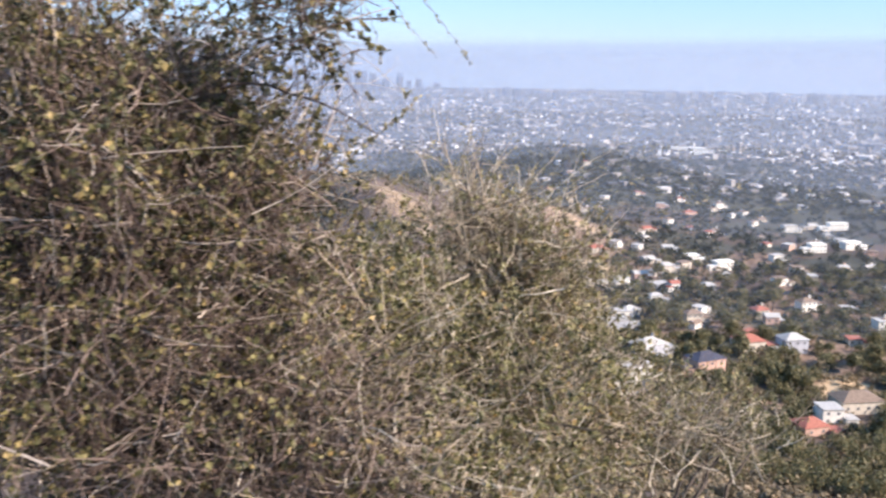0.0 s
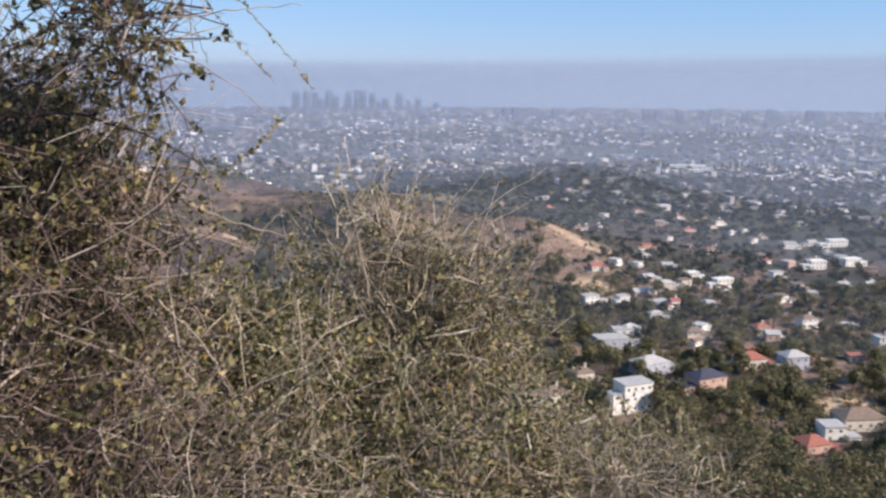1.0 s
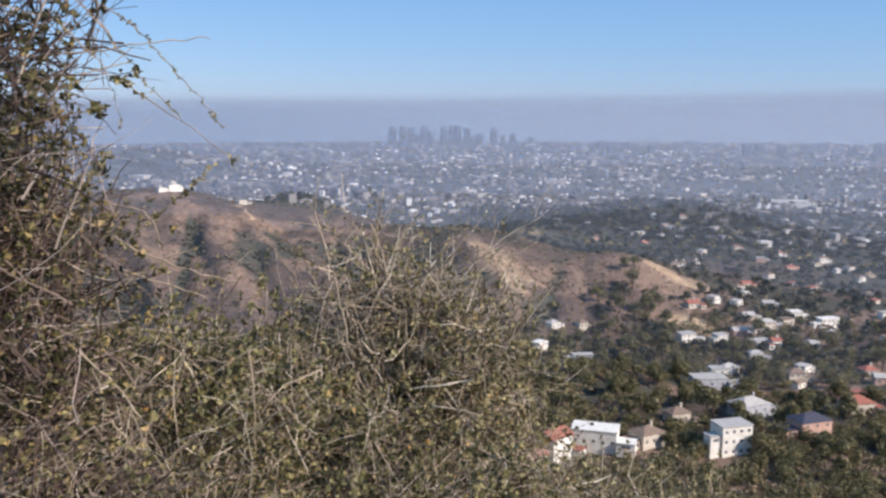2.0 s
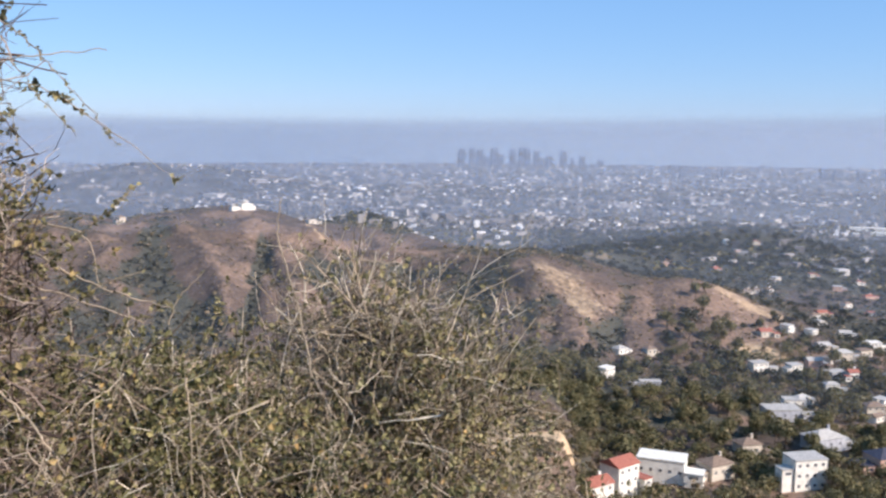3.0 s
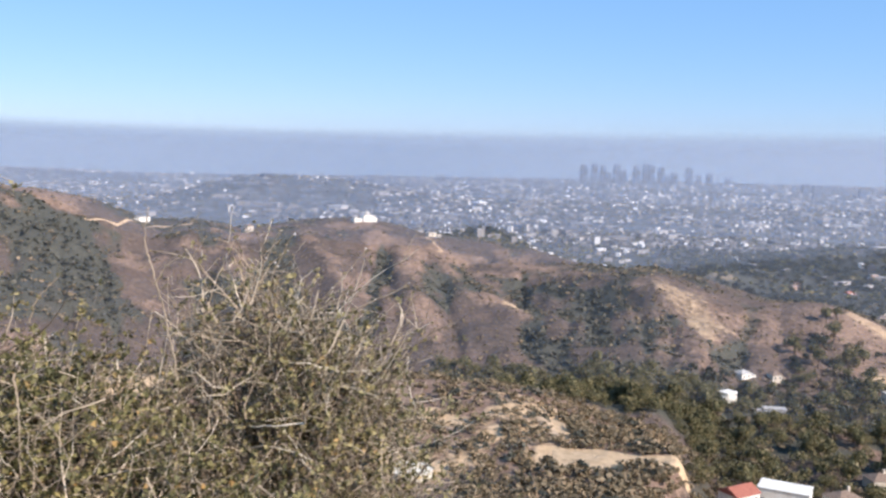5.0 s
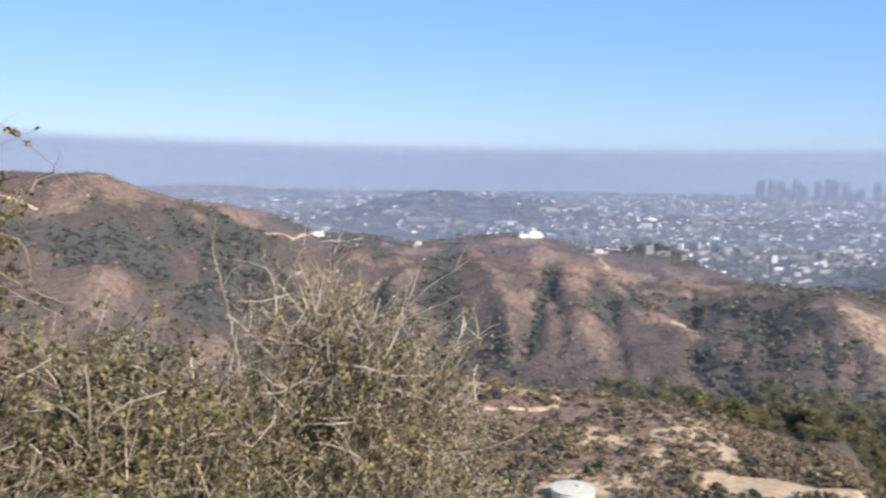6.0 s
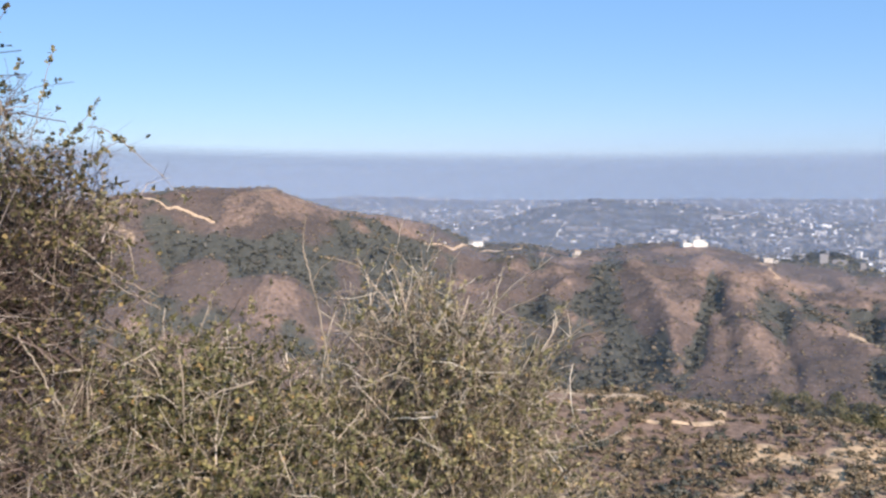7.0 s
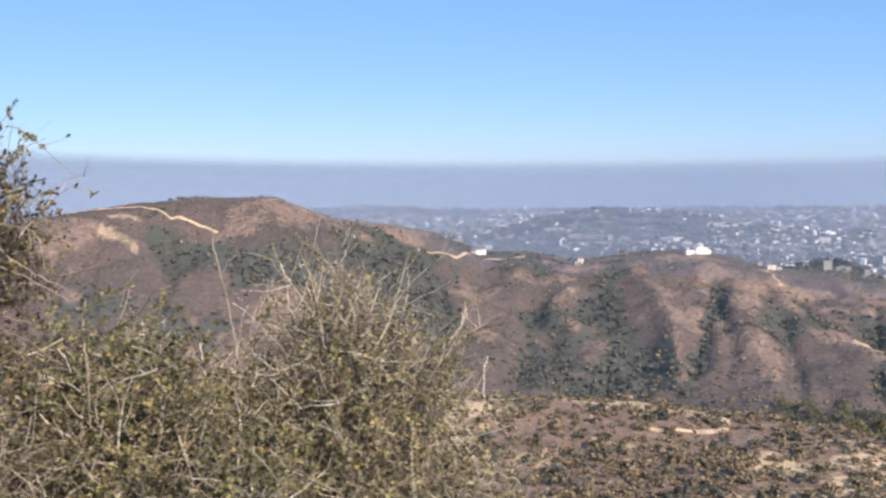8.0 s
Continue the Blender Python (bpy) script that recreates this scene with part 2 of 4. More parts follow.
def value_noise(x, y, seed=0):
    xi, yi = np.floor(x), np.floor(y)
    u, v = x - xi, y - yi
    u, v = u * u * (3 - 2 * u), v * v * (3 - 2 * v)
    a, b = lattice(xi, yi, seed), lattice(xi + 1, yi, seed)
    c, d = lattice(xi, yi + 1, seed), lattice(xi + 1, yi + 1, seed)
    return (a * (1 - u) + b * u) * (1 - v) + (c * (1 - u) + d * u) * v - 0.5


def fbm(x, y, seed=0, octaves=4):
    return sum(value_noise(x * 2 ** k, y * 2 ** k, seed + k) / 2 ** k for k in range(octaves))


def step(a, b, x):
    t = np.clip((x - a) / (b - a), 0, 1)
    return t * t * (3 - 2 * t)


# ---- the lie of the land, from a point on the path; azimuth in degrees, left positive ----
VALLEY_R = [0, 1.6, 6, 50, 100, 150, 200, 260, 310, 600, 900, 1600, 2600, 5000]
VALLEY_Z = [-1.6, -1.7, -4.6, -29, -54, -76, -96, -111, -118, -119, -127, -148, -153, -157]
BENCH_R = [0, 1.6, 6, 50, 100, 150, 205, 250, 310, 335, 400, 470, 900, 1600, 2600, 5000]
BENCH_Z = [-1.6, -1.7, -4.6, -29, -54, -69, -77, -80, -81, -87, -110, -112, -127, -148, -153, -157]
CREST_AZ = [-180, -60, -32, -26, -21, -16, -12, -8.7, -4, -0.5, 2, 5.5, 9.4, 13.7, 16.5, 19.6, 22.4, 25, 27.7, 31, 33.6, 35, 40, 44, 50, 70, 180]
CREST_EL = [-11.3, -11.3, -11.2, -10.6, -10.2, -9.8, -8.7, -7.7, -7.2, -6.2, -5.9, -5.6, -4.6, -4.9, -5.5, -4.8, -4.8, -3.6, -3.0, -2.5, -1.6, -1.0, -0.95, -1.4, -2.2, -4, -11]
CREST_R = [600, 600, 600, 600, 580, 560, 560, 570, 620, 680, 690, 700, 710, 700, 690, 690, 690, 680, 670, 660, 650, 650, 650, 640, 630, 620, 600]


# lines on the ridge, each of (azimuth, elevation) from the path: brush-filled gullies and bare crests of spurs
GULLIES = [([(8.2, -6.6), (8.7, -8.4), (8.9, -9.6), (9.4, -11.8)], 0.42), ([(13.6, -5.9), (14.6, -7.2), (15.5, -8.2)], 0.55), ([(14.4, -8.6), (13.2, -10.2), (13.0, -11.8), (14.5, -12.6)], 0.75),
           ([(19.5, -11.0), (17.4, -11.6), (15.6, -12.4)], 1.1), ([(-0.5, -9.5), (-1.6, -11.5), (-3.0, -13.5)], 0.75), ([(3.2, -7.6), (2.2, -8.6)], 0.5), ([(-4.5, -9.4), (-6.0, -11.5)], 0.55),
           ([(30.0, -3.6), (28.5, -5.2), (25.5, -6.8)], 1.3), ([(42.0, -3.6), (37.0, -4.6), (33.0, -5.4)], 1.0), ([(-14.4, -9.5), (-13.9, -11.4), (-13.4, -12.6)], 0.45)]
SPURS = [([(12.3, -5.9), (11.6, -7.6), (11.0, -9.6), (10.4, -12.4)], 0.40), ([(5.4, -6.2), (4.2, -7.4), (2.4, -8.6), (0.3, -9.9), (-1.0, -10.6)], 0.42), ([(6.9, -7.4), (6.4, -9.4), (5.2, -12.0)], 0.6),
         ([(18.4, -5.6), (17.4, -6.2), (14.9, -5.9)], 0.30), ([(16.6, -7.4), (18.0, -8.6), (16.4, -9.6)], 0.3), ([(11.4, -4.8), (8.9, -5.0), (8.3, -5.6)], 0.55), ([(1.2, -6.6), (-2.0, -7.4), (-6.4, -7.9)], 0.35),
         ([(35.6, -1.3), (33.2, -2.2), (30.2, -3.0), (26.2, -3.6)], 0.45), ([(-8.4, -8.2), (-11.0, -9.4), (-13.0, -10.6)], 0.75), ([(-10.6, -10.4), (-12.4, -11.6)], 0.7), ([(-19.5, -10.4), (-22.5, -10.9)], 0.5)]


def along(az, el, points, width):
    """How near a direction lies to a line of directions, 1 on it, falling off over the width."""
    best = np.full(az.shape, 1e9)
    for (a0, e0), (a1, e1) in zip(points, points[1:]):
        da, de = a1 - a0, e1 - e0
        f = np.clip(((az - a0) * da + (el - e0) * de) / (da * da + de * de), 0, 1)
        best = np.minimum(best, np.hypot(az - a0 - f * da, el - e0 - f * de))
    return np.exp(-(best / width) ** 2)


def terrain(x, y):
    """Height, and how much brush, bare soil and town there is."""
    return cover_of(x, y)[:4]


def cover_of(x, y):
    r = np.hypot(x, y)
    az = np.degrees(np.arctan2(-x, y))
    right = step(-8.0, -13.0, az + 3.0 * fbm(x / 55, y / 55, 41, 3) + 2.6 * np.exp(-((r - 231) / 15) ** 2) * step(-13.4, -9.4, az))
    bench = np.interp(r, BENCH_R, BENCH_Z) - 13 * step(246, 300, r) * step(1, -9, az) * (1 - step(330, 400, r)) + 3.6 * step(7, 12, az) * step(270, 315, r) * (1 - step(335, 370, r))
    base = bench * (1 - right) + np.interp(r, VALLEY_R, VALLEY_Z) * right
    rc = np.interp(az, CREST_AZ, CREST_R)
    zc = rc * np.tan(np.radians(np.interp(az, CREST_AZ, CREST_EL)))
    foot = 415 + 12 * np.sin(np.radians(az * 9))
    u = np.clip((r - foot) / (rc - foot), 0, 1)
    rise = 0.55 * u + 0.45 * step(0, 1, u) + 0.25 * u * (1 - u) * step(0, 0.4, u)
    back = 1 - step(0, 1, (r - rc) / 330)
    k = np.where(r < rc, rise, back)
    z = base * (1 - k) + np.maximum(zc, base) * k
    # spurs and gullies run down the ridge
    tall = np.clip((zc - base) / 40, 0, 1.2)
    ridge = step(395, 430, r) * (r < rc + 5)
    wig = az + 1.1 * fbm(x / 34, y / 34, 5, 4)
    el0 = np.degrees(np.arctan2(z, np.maximum(r, 1))) + 0.5 * fbm(x / 30, y / 30, 6, 4)
    gully = np.clip(sum(along(wig, el0, p, w * 1.4) for p, w in GULLIES), 0, 1) * ridge * (0.72 + 0.5 * fbm(x / 14, y / 14, 17, 3))
    spur = np.clip(sum(along(wig, el0, p, w * 1.6) for p, w in SPURS), 0, 1) * ridge
    crest_soil = np.clip(sum(along(wig, el0, p, w * 1.25) for p, w in SPURS), 0, 1) * ridge * np.clip(0.5 + 1.3 * fbm(x / 22, y / 22, 18, 4), 0, 1)
    warp = az + 2.2 * fbm(x / 120, y / 120, 5, 3)
    crease = np.clip(1 - np.abs(2 * value_noise(warp / 2.1, r / 300 + 3.0, 21)) * 2.2, 0, 1) ** 2
    inside = np.sin(np.pi * np.clip(u * 1.04, 0, 1)) * (r < rc)
    z = z - (5.5 * gully + 4.5 * crease * (1 - spur)) * inside * tall + 3.5 * spur * inside * tall
    hill = np.clip((r - 120) / 200, 0, 1) * np.clip((1500 - r) / 500, 0, 1)
    z = z + hill * (9 * fbm(x / 62, y / 62, 1) + 3.2 * fbm(x / 20, y / 20, 2, 4)) * (0.35 + 0.65 * tall * step(320, 400, r) * (1 - step(150, 280, r - rc))) * (1 - 0.75 * step(0.85, 1.0, u) * (1 - step(20, 90, r - rc)))
    z = z + np.clip((r - 6) / 60, 0, 1) * 0.6 * fbm(x / 9, y / 9, 3, 3)

    def swell(a, ra, sa, sr, h):
        return h * np.exp(-((az - a) / sa) ** 2 - ((r - ra) / sr) ** 2)
    z = z + swell(16, 2300, 6, 260, 66) + swell(10, 2500, 5, 260, 40) + swell(-21, 1050, 8, 170, 30) + swell(2, 960, 4, 90, 38)
    z = z + swell(30, 4300, 7, 350, 36) + swell(-14, 870, 3, 60, 14) + swell(-18.5, 575, 3.2, 45, 13) + swell(-12.4, 800, 1.6, 40, 12)
    # cover
    n = fbm(x / 45, y / 45, 9)
    slope_brush = step(-0.02, 0.34, n + 0.5 * fbm(x / 17, y / 17, 12, 3))
    veg = np.clip(0.9 * step(0.1, 0.75, gully) + 0.62 * slope_brush + 0.4 * crease * inside, 0, 1) * (1 - 0.85 * crest_soil)
    veg = np.maximum(veg, step(-0.1, 0.5, n) * step(300, 420, r) * right)
    veg = np.maximum(veg, 0.8 * step(355, 385, r) * (1 - step(430, 470, r)) * step(8, 2, az))
    veg = np.maximum(veg, step(1.0, 1.2, (r - 60) / rc))
    town = step(950, 1350, r) * (1 - 0.9 * (swell(2, 960, 4, 90, 1) > 0.25))
    bench_soil = step(180, 205, r) * (1 - step(330, 345, r)) * (1 - right)
    soil = np.clip(crest_soil + bench_soil + 0.55 * step(0.1, 0.42, fbm(x / 45, y / 45, 14)) * ridge, 0, 1)
    veg = veg * (1 - 0.8 * bench_soil)
    brown = np.clip(swell(-19, 572, 6, 55, 1.3), 0, 1)
    dry = right * step(180, 230, r) * (1 - step(520, 600, r)) * step(-0.12, 0.25, fbm(x / 30, y / 30, 53)) * step(-13, -20, az)
    veg = veg * (1 - 0.7 * brown) * (1 - 0.7 * dry)
    soil = soil * (1 - 2.6 * right * (1 - right))
    soil = np.clip(soil + 0.35 * brown + 0.8 * dry, 0, 1)
    # sandy clearings, cuttings and tan faces
    dirt = 0.34 * along(wig, el0, [(-8.8, -8.5), (-10.8, -9.2), (-13.4, -10.6)], 0.7) * ridge + 0.38 * along(wig, el0, [(-11.2, -10.3), (-12.6, -11.5)], 0.5) * ridge
    dirt = dirt + 0.3 * along(wig, el0, [(36.4, -1.0), (34.6, -1.3), (33.4, -1.9)], 0.3) * ridge
    dirt = dirt + 0.55 * along(wig, el0, [(5.5, -5.9), (5.1, -6.3), (4.6, -6.9)], 0.16) * ridge + 0.6 * along(wig, el0, [(0.9, -9.6), (-0.2, -10.1)], 0.22) * ridge
    dirt = dirt + 0.42 * along(wig, el0, [(45.5, -2.9), (43.8, -3.6)], 0.4) * ridge + 0.4 * along(wig, el0, [(45.0, -2.2), (43.0, -2.4)], 0.25) * ridge
    dirt = dirt + 0.42 * along(wig, el0, [(-19.6, -10.2), (-21.8, -10.6), (-24.0, -10.9)], 0.35) * (r > 500) * (r < 640) + 0.45 * swell(-12.4, 790, 1.2, 30, 1)
    pad = step(12, 8, np.abs(r - 232 + 0.4 * (az + 5)) * (1 + 1.0 * step(-6.0, -8.6, az))) * step(-12.6, -11.6, az) * step(-1.6, -2.6, az)
    dirt = dirt + 1.1 * pad * (1 - step(0.08, 0.4, right)) + 0.9 * swell(-3.3, 262, 0.5, 14, 1) + 0.7 * swell(-15.9, 300, 1.2, 12, 1)
    dirt = dirt + swell(12.9, 312, 1.5, 6, 1.0) + swell(17.2, 316, 1.3, 6, 0.8) + swell(-22.4, 495, 1.8, 16, 0.8)
    dirt = dirt + swell(-23.5, 226, 0.9, 9, 1.5) + swell(-37.8, 352, 1.6, 14, 1.0) + 0.45 * swell(-24, 285, 5, 22, 1) * step(-0.05, 0.2, fbm(x / 18, y / 18, 51))
    dirt = np.clip(dirt + 0.62 * bench_soil * (1 - step(0.05, 0.35, right)) * step(-0.25, 0.25, fbm(x / 24, y / 24, 52)), 0, 1)
    return z + EYE, veg * (1 - dirt), dirt, town, soil, brown


def land(x, y):
    return float(terrain(np.array([float(x)]), np.array([float(y)]))[0][0])


def place(az, r):
    a = radians(az)
    x, y = -math.sin(a) * r, math.cos(a) * r
    return x, y, land(x, y)


def build_ground():
    rings = np.concatenate([[0.0], 1.2 * (150 / 1.2) ** np.linspace(0, 1, 80), np.linspace(152, 334, 105), np.linspace(337, 760, 150), 760 * (4940 / 760) ** np.linspace(0, 1, 80)[1:]])
    azs = np.concatenate([np.arange(-46, 56, 0.25), np.arange(56, 314, 3.0)])
    n, m = len(rings), len(azs)
    a = np.radians(azs)
    x = -np.outer(rings, np.sin(a)).ravel()
    y = np.outer(rings, np.cos(a)).ravel()
    z, veg, dirt, town, soil, _ = cover_of(x, y)
    i, j = np.meshgrid(np.arange(n - 1), np.arange(m), indexing="ij")
    j2 = (j + 1) % m
    faces = np.stack([i * m + j, i * m + j2, (i + 1) * m + j2, (i + 1) * m + j], -1).reshape(-1, 4)[:, ::-1]
    ob = mesh_object("ground", np.stack([x, y, z], -1), faces, M_GROUND, smooth=True)
    for key, values in (("veg", veg), ("dirt", dirt), ("town", town), ("soil", soil)):
        ob.data.attributes.new(key, "FLOAT", "POINT").data.foreach_set("value", values.astype(np.float32))
    return tagged(ob, "dry brown chaparral hills falling to a hazy city plain", "ground", kind="structure")


def build_trail(points, width, label):
    """A bare path draped on the land through points of azimuth and distance."""
    fine = []
    for (a0, r0), (a1, r1) in zip(points, points[1:]):
        for k in range(10):
            f = k / 10
            a, r = radians(a0 + (a1 - a0) * f), r0 + (r1 - r0) * f
            fine.append((-math.sin(a) * r, math.cos(a) * r))
    p = np.array(fine)
    d = np.gradient(p, axis=0)
    d /= np.linalg.norm(d, axis=1)[:, None] + 1e-9
    side = np.stack([-d[:, 1], d[:, 0]], -1)
    w = width * (0.85 + 0.25 * np.array([random.random() for _ in fine]))[:, None]
    rows = [p - side * w * 0.5, p, p + side * w * 0.5]
    verts, m = [], len(fine)
    lift = [0.25, 0.7, 0.25]
    for row, up in zip(rows, lift):
        verts += [(q[0], q[1], land(q[0], q[1]) + up) for q in row]
    faces = [(k * m + i, k * m + i + 1, (k + 1) * m + i + 1, (k + 1) * m + i) for k in range(2) for i in range(m - 1)]
    return tagged(mesh_object("trail", verts, faces, M_TRAIL, smooth=True), label, "trail", kind="structure")


def build_haze_sheet(radius, alpha, low, high, colour, name, sag=0.0, distance=False):
    """A tinted sheet round the whole land standing in for hazy air, finely pleated so that the sun lights it evenly."""
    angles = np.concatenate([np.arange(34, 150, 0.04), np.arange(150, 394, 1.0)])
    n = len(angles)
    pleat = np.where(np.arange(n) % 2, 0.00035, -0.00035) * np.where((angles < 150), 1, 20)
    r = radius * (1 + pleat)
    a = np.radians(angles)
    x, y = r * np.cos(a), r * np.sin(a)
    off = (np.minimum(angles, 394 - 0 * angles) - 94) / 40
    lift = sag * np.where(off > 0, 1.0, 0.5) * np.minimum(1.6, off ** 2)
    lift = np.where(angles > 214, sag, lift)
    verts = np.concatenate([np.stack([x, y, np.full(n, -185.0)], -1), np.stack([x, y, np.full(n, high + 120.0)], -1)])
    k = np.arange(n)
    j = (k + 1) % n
    ob = mesh_object("haze", verts, np.stack([k, k + n, j + n, j], -1), haze_sheet_material(name, alpha, low, high, colour, distance))
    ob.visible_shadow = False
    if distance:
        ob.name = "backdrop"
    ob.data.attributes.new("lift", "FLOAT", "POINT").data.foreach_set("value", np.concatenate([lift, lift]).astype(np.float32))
    return tagged(ob, "glowing grey-lavender backdrop sheet for the smog bank along the horizon" if distance else "thin blue-grey sheet standing in for smog over the land", "haze", kind="structure")


build_ground()
# shadowless tinted sheets added at set distances to haze whatever lies behind them
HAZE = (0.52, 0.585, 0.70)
build_haze_sheet(410, 0.05, -60, 40, HAZE, "haze_thin")
build_haze_sheet(640, 0.10, -60, 60, HAZE, "haze_light")
build_haze_sheet(1000, 0.17, -40, 60, HAZE, "haze_mid")
build_haze_sheet(1650, 0.22, -30, 70, HAZE, "haze_thick")
build_haze_sheet(2700, 0.24, -20, 80, HAZE, "haze_far")
build_haze_sheet(3700, 0.17, -20, 80, HAZE, "haze_distant")
# glowing backdrop sheet in the colour of sunlit smog
build_haze_sheet(4850, 1.0, 15, 95, (0.295, 0.385, 0.50), "glowing_smog_bank", 75, True)

build_trail([(19.0, 318), (15.7, 319), (13.9, 318), (11.9, 317), (9.1, 316), (7.5, 309), (7.6, 296), (9.4, 292)], 3.6, "pale dirt trail curving over the scrubby bench")
build_trail([(9.4, 292), (11.4, 287), (13.0, 290)], 2.2, "faint dirt path across the scrubby bench")
build_trail([(16.2, 316), (14.6, 313), (12.6, 314)], 8, "bare sandy bank beside the trail")
build_trail([(2.4, 293), (0.4, 297), (-1.4, 297), (-3.1, 294), (-2.4, 284), (-1.7, 279), (-2.6, 262), (-3.8, 243)], 3.4, "pale dirt trail along the edge of the bench")
build_trail([(47.5, 640), (45.7, 640), (43.67, 628), (41.46, 606), (39.84, 598.5), (38.37, 589)], 2.3, "pale dirt trail climbing the brown hill")
build_trail([(25.98, 631), (24.4, 639), (21.94, 672), (19.48, 672)], 2.4, "pale dirt road along the ridge crest")


# ---- foliage ----
def unit(v):
    return v / (np.linalg.norm(v, axis=-1, keepdims=True) + 1e-9)


def shoots(rng, start, direction, length, n, wander, droop=0.0):
    """Many bent shoots at once: arrays of (count, n + 1, 3) points."""
    p, d = np.array(start, float), unit(np.array(direction, float))
    rows = [p]
    for _ in range(n):
        d = unit(d + rng.normal(0, wander, d.shape) - np.array([0, 0, droop]))
        p = p + d * (np.asarray(length)[:, None] / n)
        rows.append(p)
    return np.stack(rows, 1)


def tubes(paths, radii, sides):
    """Tapered tubes along (count, points, 3) paths; radii of (count, points). Returns vertices and quads."""
    c, n, _ = paths.shape
    d = unit(np.gradient(paths, axis=1))
    ref = np.where(np.abs(d[:, :1, 2:]) < 0.8, np.array([0.0, 0.0, 1.0]), np.array([1.0, 0.0, 0.0]))
    u = unit(np.cross(d, np.broadcast_to(ref, d.shape)))
    v = np.cross(d, u)
    a = 2 * np.pi * np.arange(sides) / sides
    ring = np.cos(a)[:, None] * u[:, :, None] + np.sin(a)[:, None] * v[:, :, None]
    verts = paths[:, :, None] + ring * radii[:, :, None, None]
    i, j, k = np.meshgrid(np.arange(c), np.arange(n - 1), np.arange(sides), indexing="ij")
    k2 = (k + 1) % sides
    at = lambda jj, kk: (i * n + jj) * sides + kk
    faces = np.stack([at(j, k), at(j, k2), at(j + 1, k2), at(j + 1, k)], -1).reshape(-1, 4)
    return verts.reshape(-1, 3), faces


def taper(count, n, thick, end=0.45):
    return np.asarray(thick).reshape(-1, 1) * np.linspace(1, end, n) * np.ones((count, 1))


def leaves_at(rng, at, along, each, size, spread=0.9):
    """Rosettes of folded leaves at the points, each a few leaves round the shoot."""
    p = np.repeat(at, each, 0)
    t = np.repeat(along, each, 0)
    m = len(p)
    p = p + t * rng.uniform(-0.5, 0.3, (m, 1)) * size * 1.6
    out = unit(0.55 * t + rng.normal(0, spread, (m, 3)))
    nor = unit(np.cross(out, rng.normal(0, 1, (m, 3))))
    side = np.cross(out, nor)
    l = size * rng.uniform(0.55, 1.3, (m, 1))
    w = l * rng.uniform(0.28, 0.46, (m, 1))
    fold = nor * w * 0.5
    v = np.stack([p, p + out * l * 0.55 + side * w + fold, p + out * l, p + out * l * 0.55 - side * w + fold], 1)
    f = np.arange(4 * m).reshape(m, 4)
    return v.reshape(-1, 3), f


def along_paths(rng, paths, spots, low=0.15, high=1.0):
    """Random points on the paths with the direction there."""
    c, n, _ = paths.shape
    s = rng.uniform(low, high, (c, spots)) * (n - 1)
    s[:, 0] = (n - 1) * 0.995
    i = np.minimum(s.astype(int), n - 2)
    row = np.arange(c)[:, None]
    a, b = paths[row, i], paths[row, i + 1]
    return (a + (b - a) * (s - i)[..., None]).reshape(-1, 3), unit(b - a).reshape(-1, 3)


def join(pieces):
    verts, faces, n = [], [], 0
    for v, f in pieces:
        verts.append(v)
        faces.append(f + n)
        n += len(v)
    return np.concatenate(verts), np.concatenate(faces)


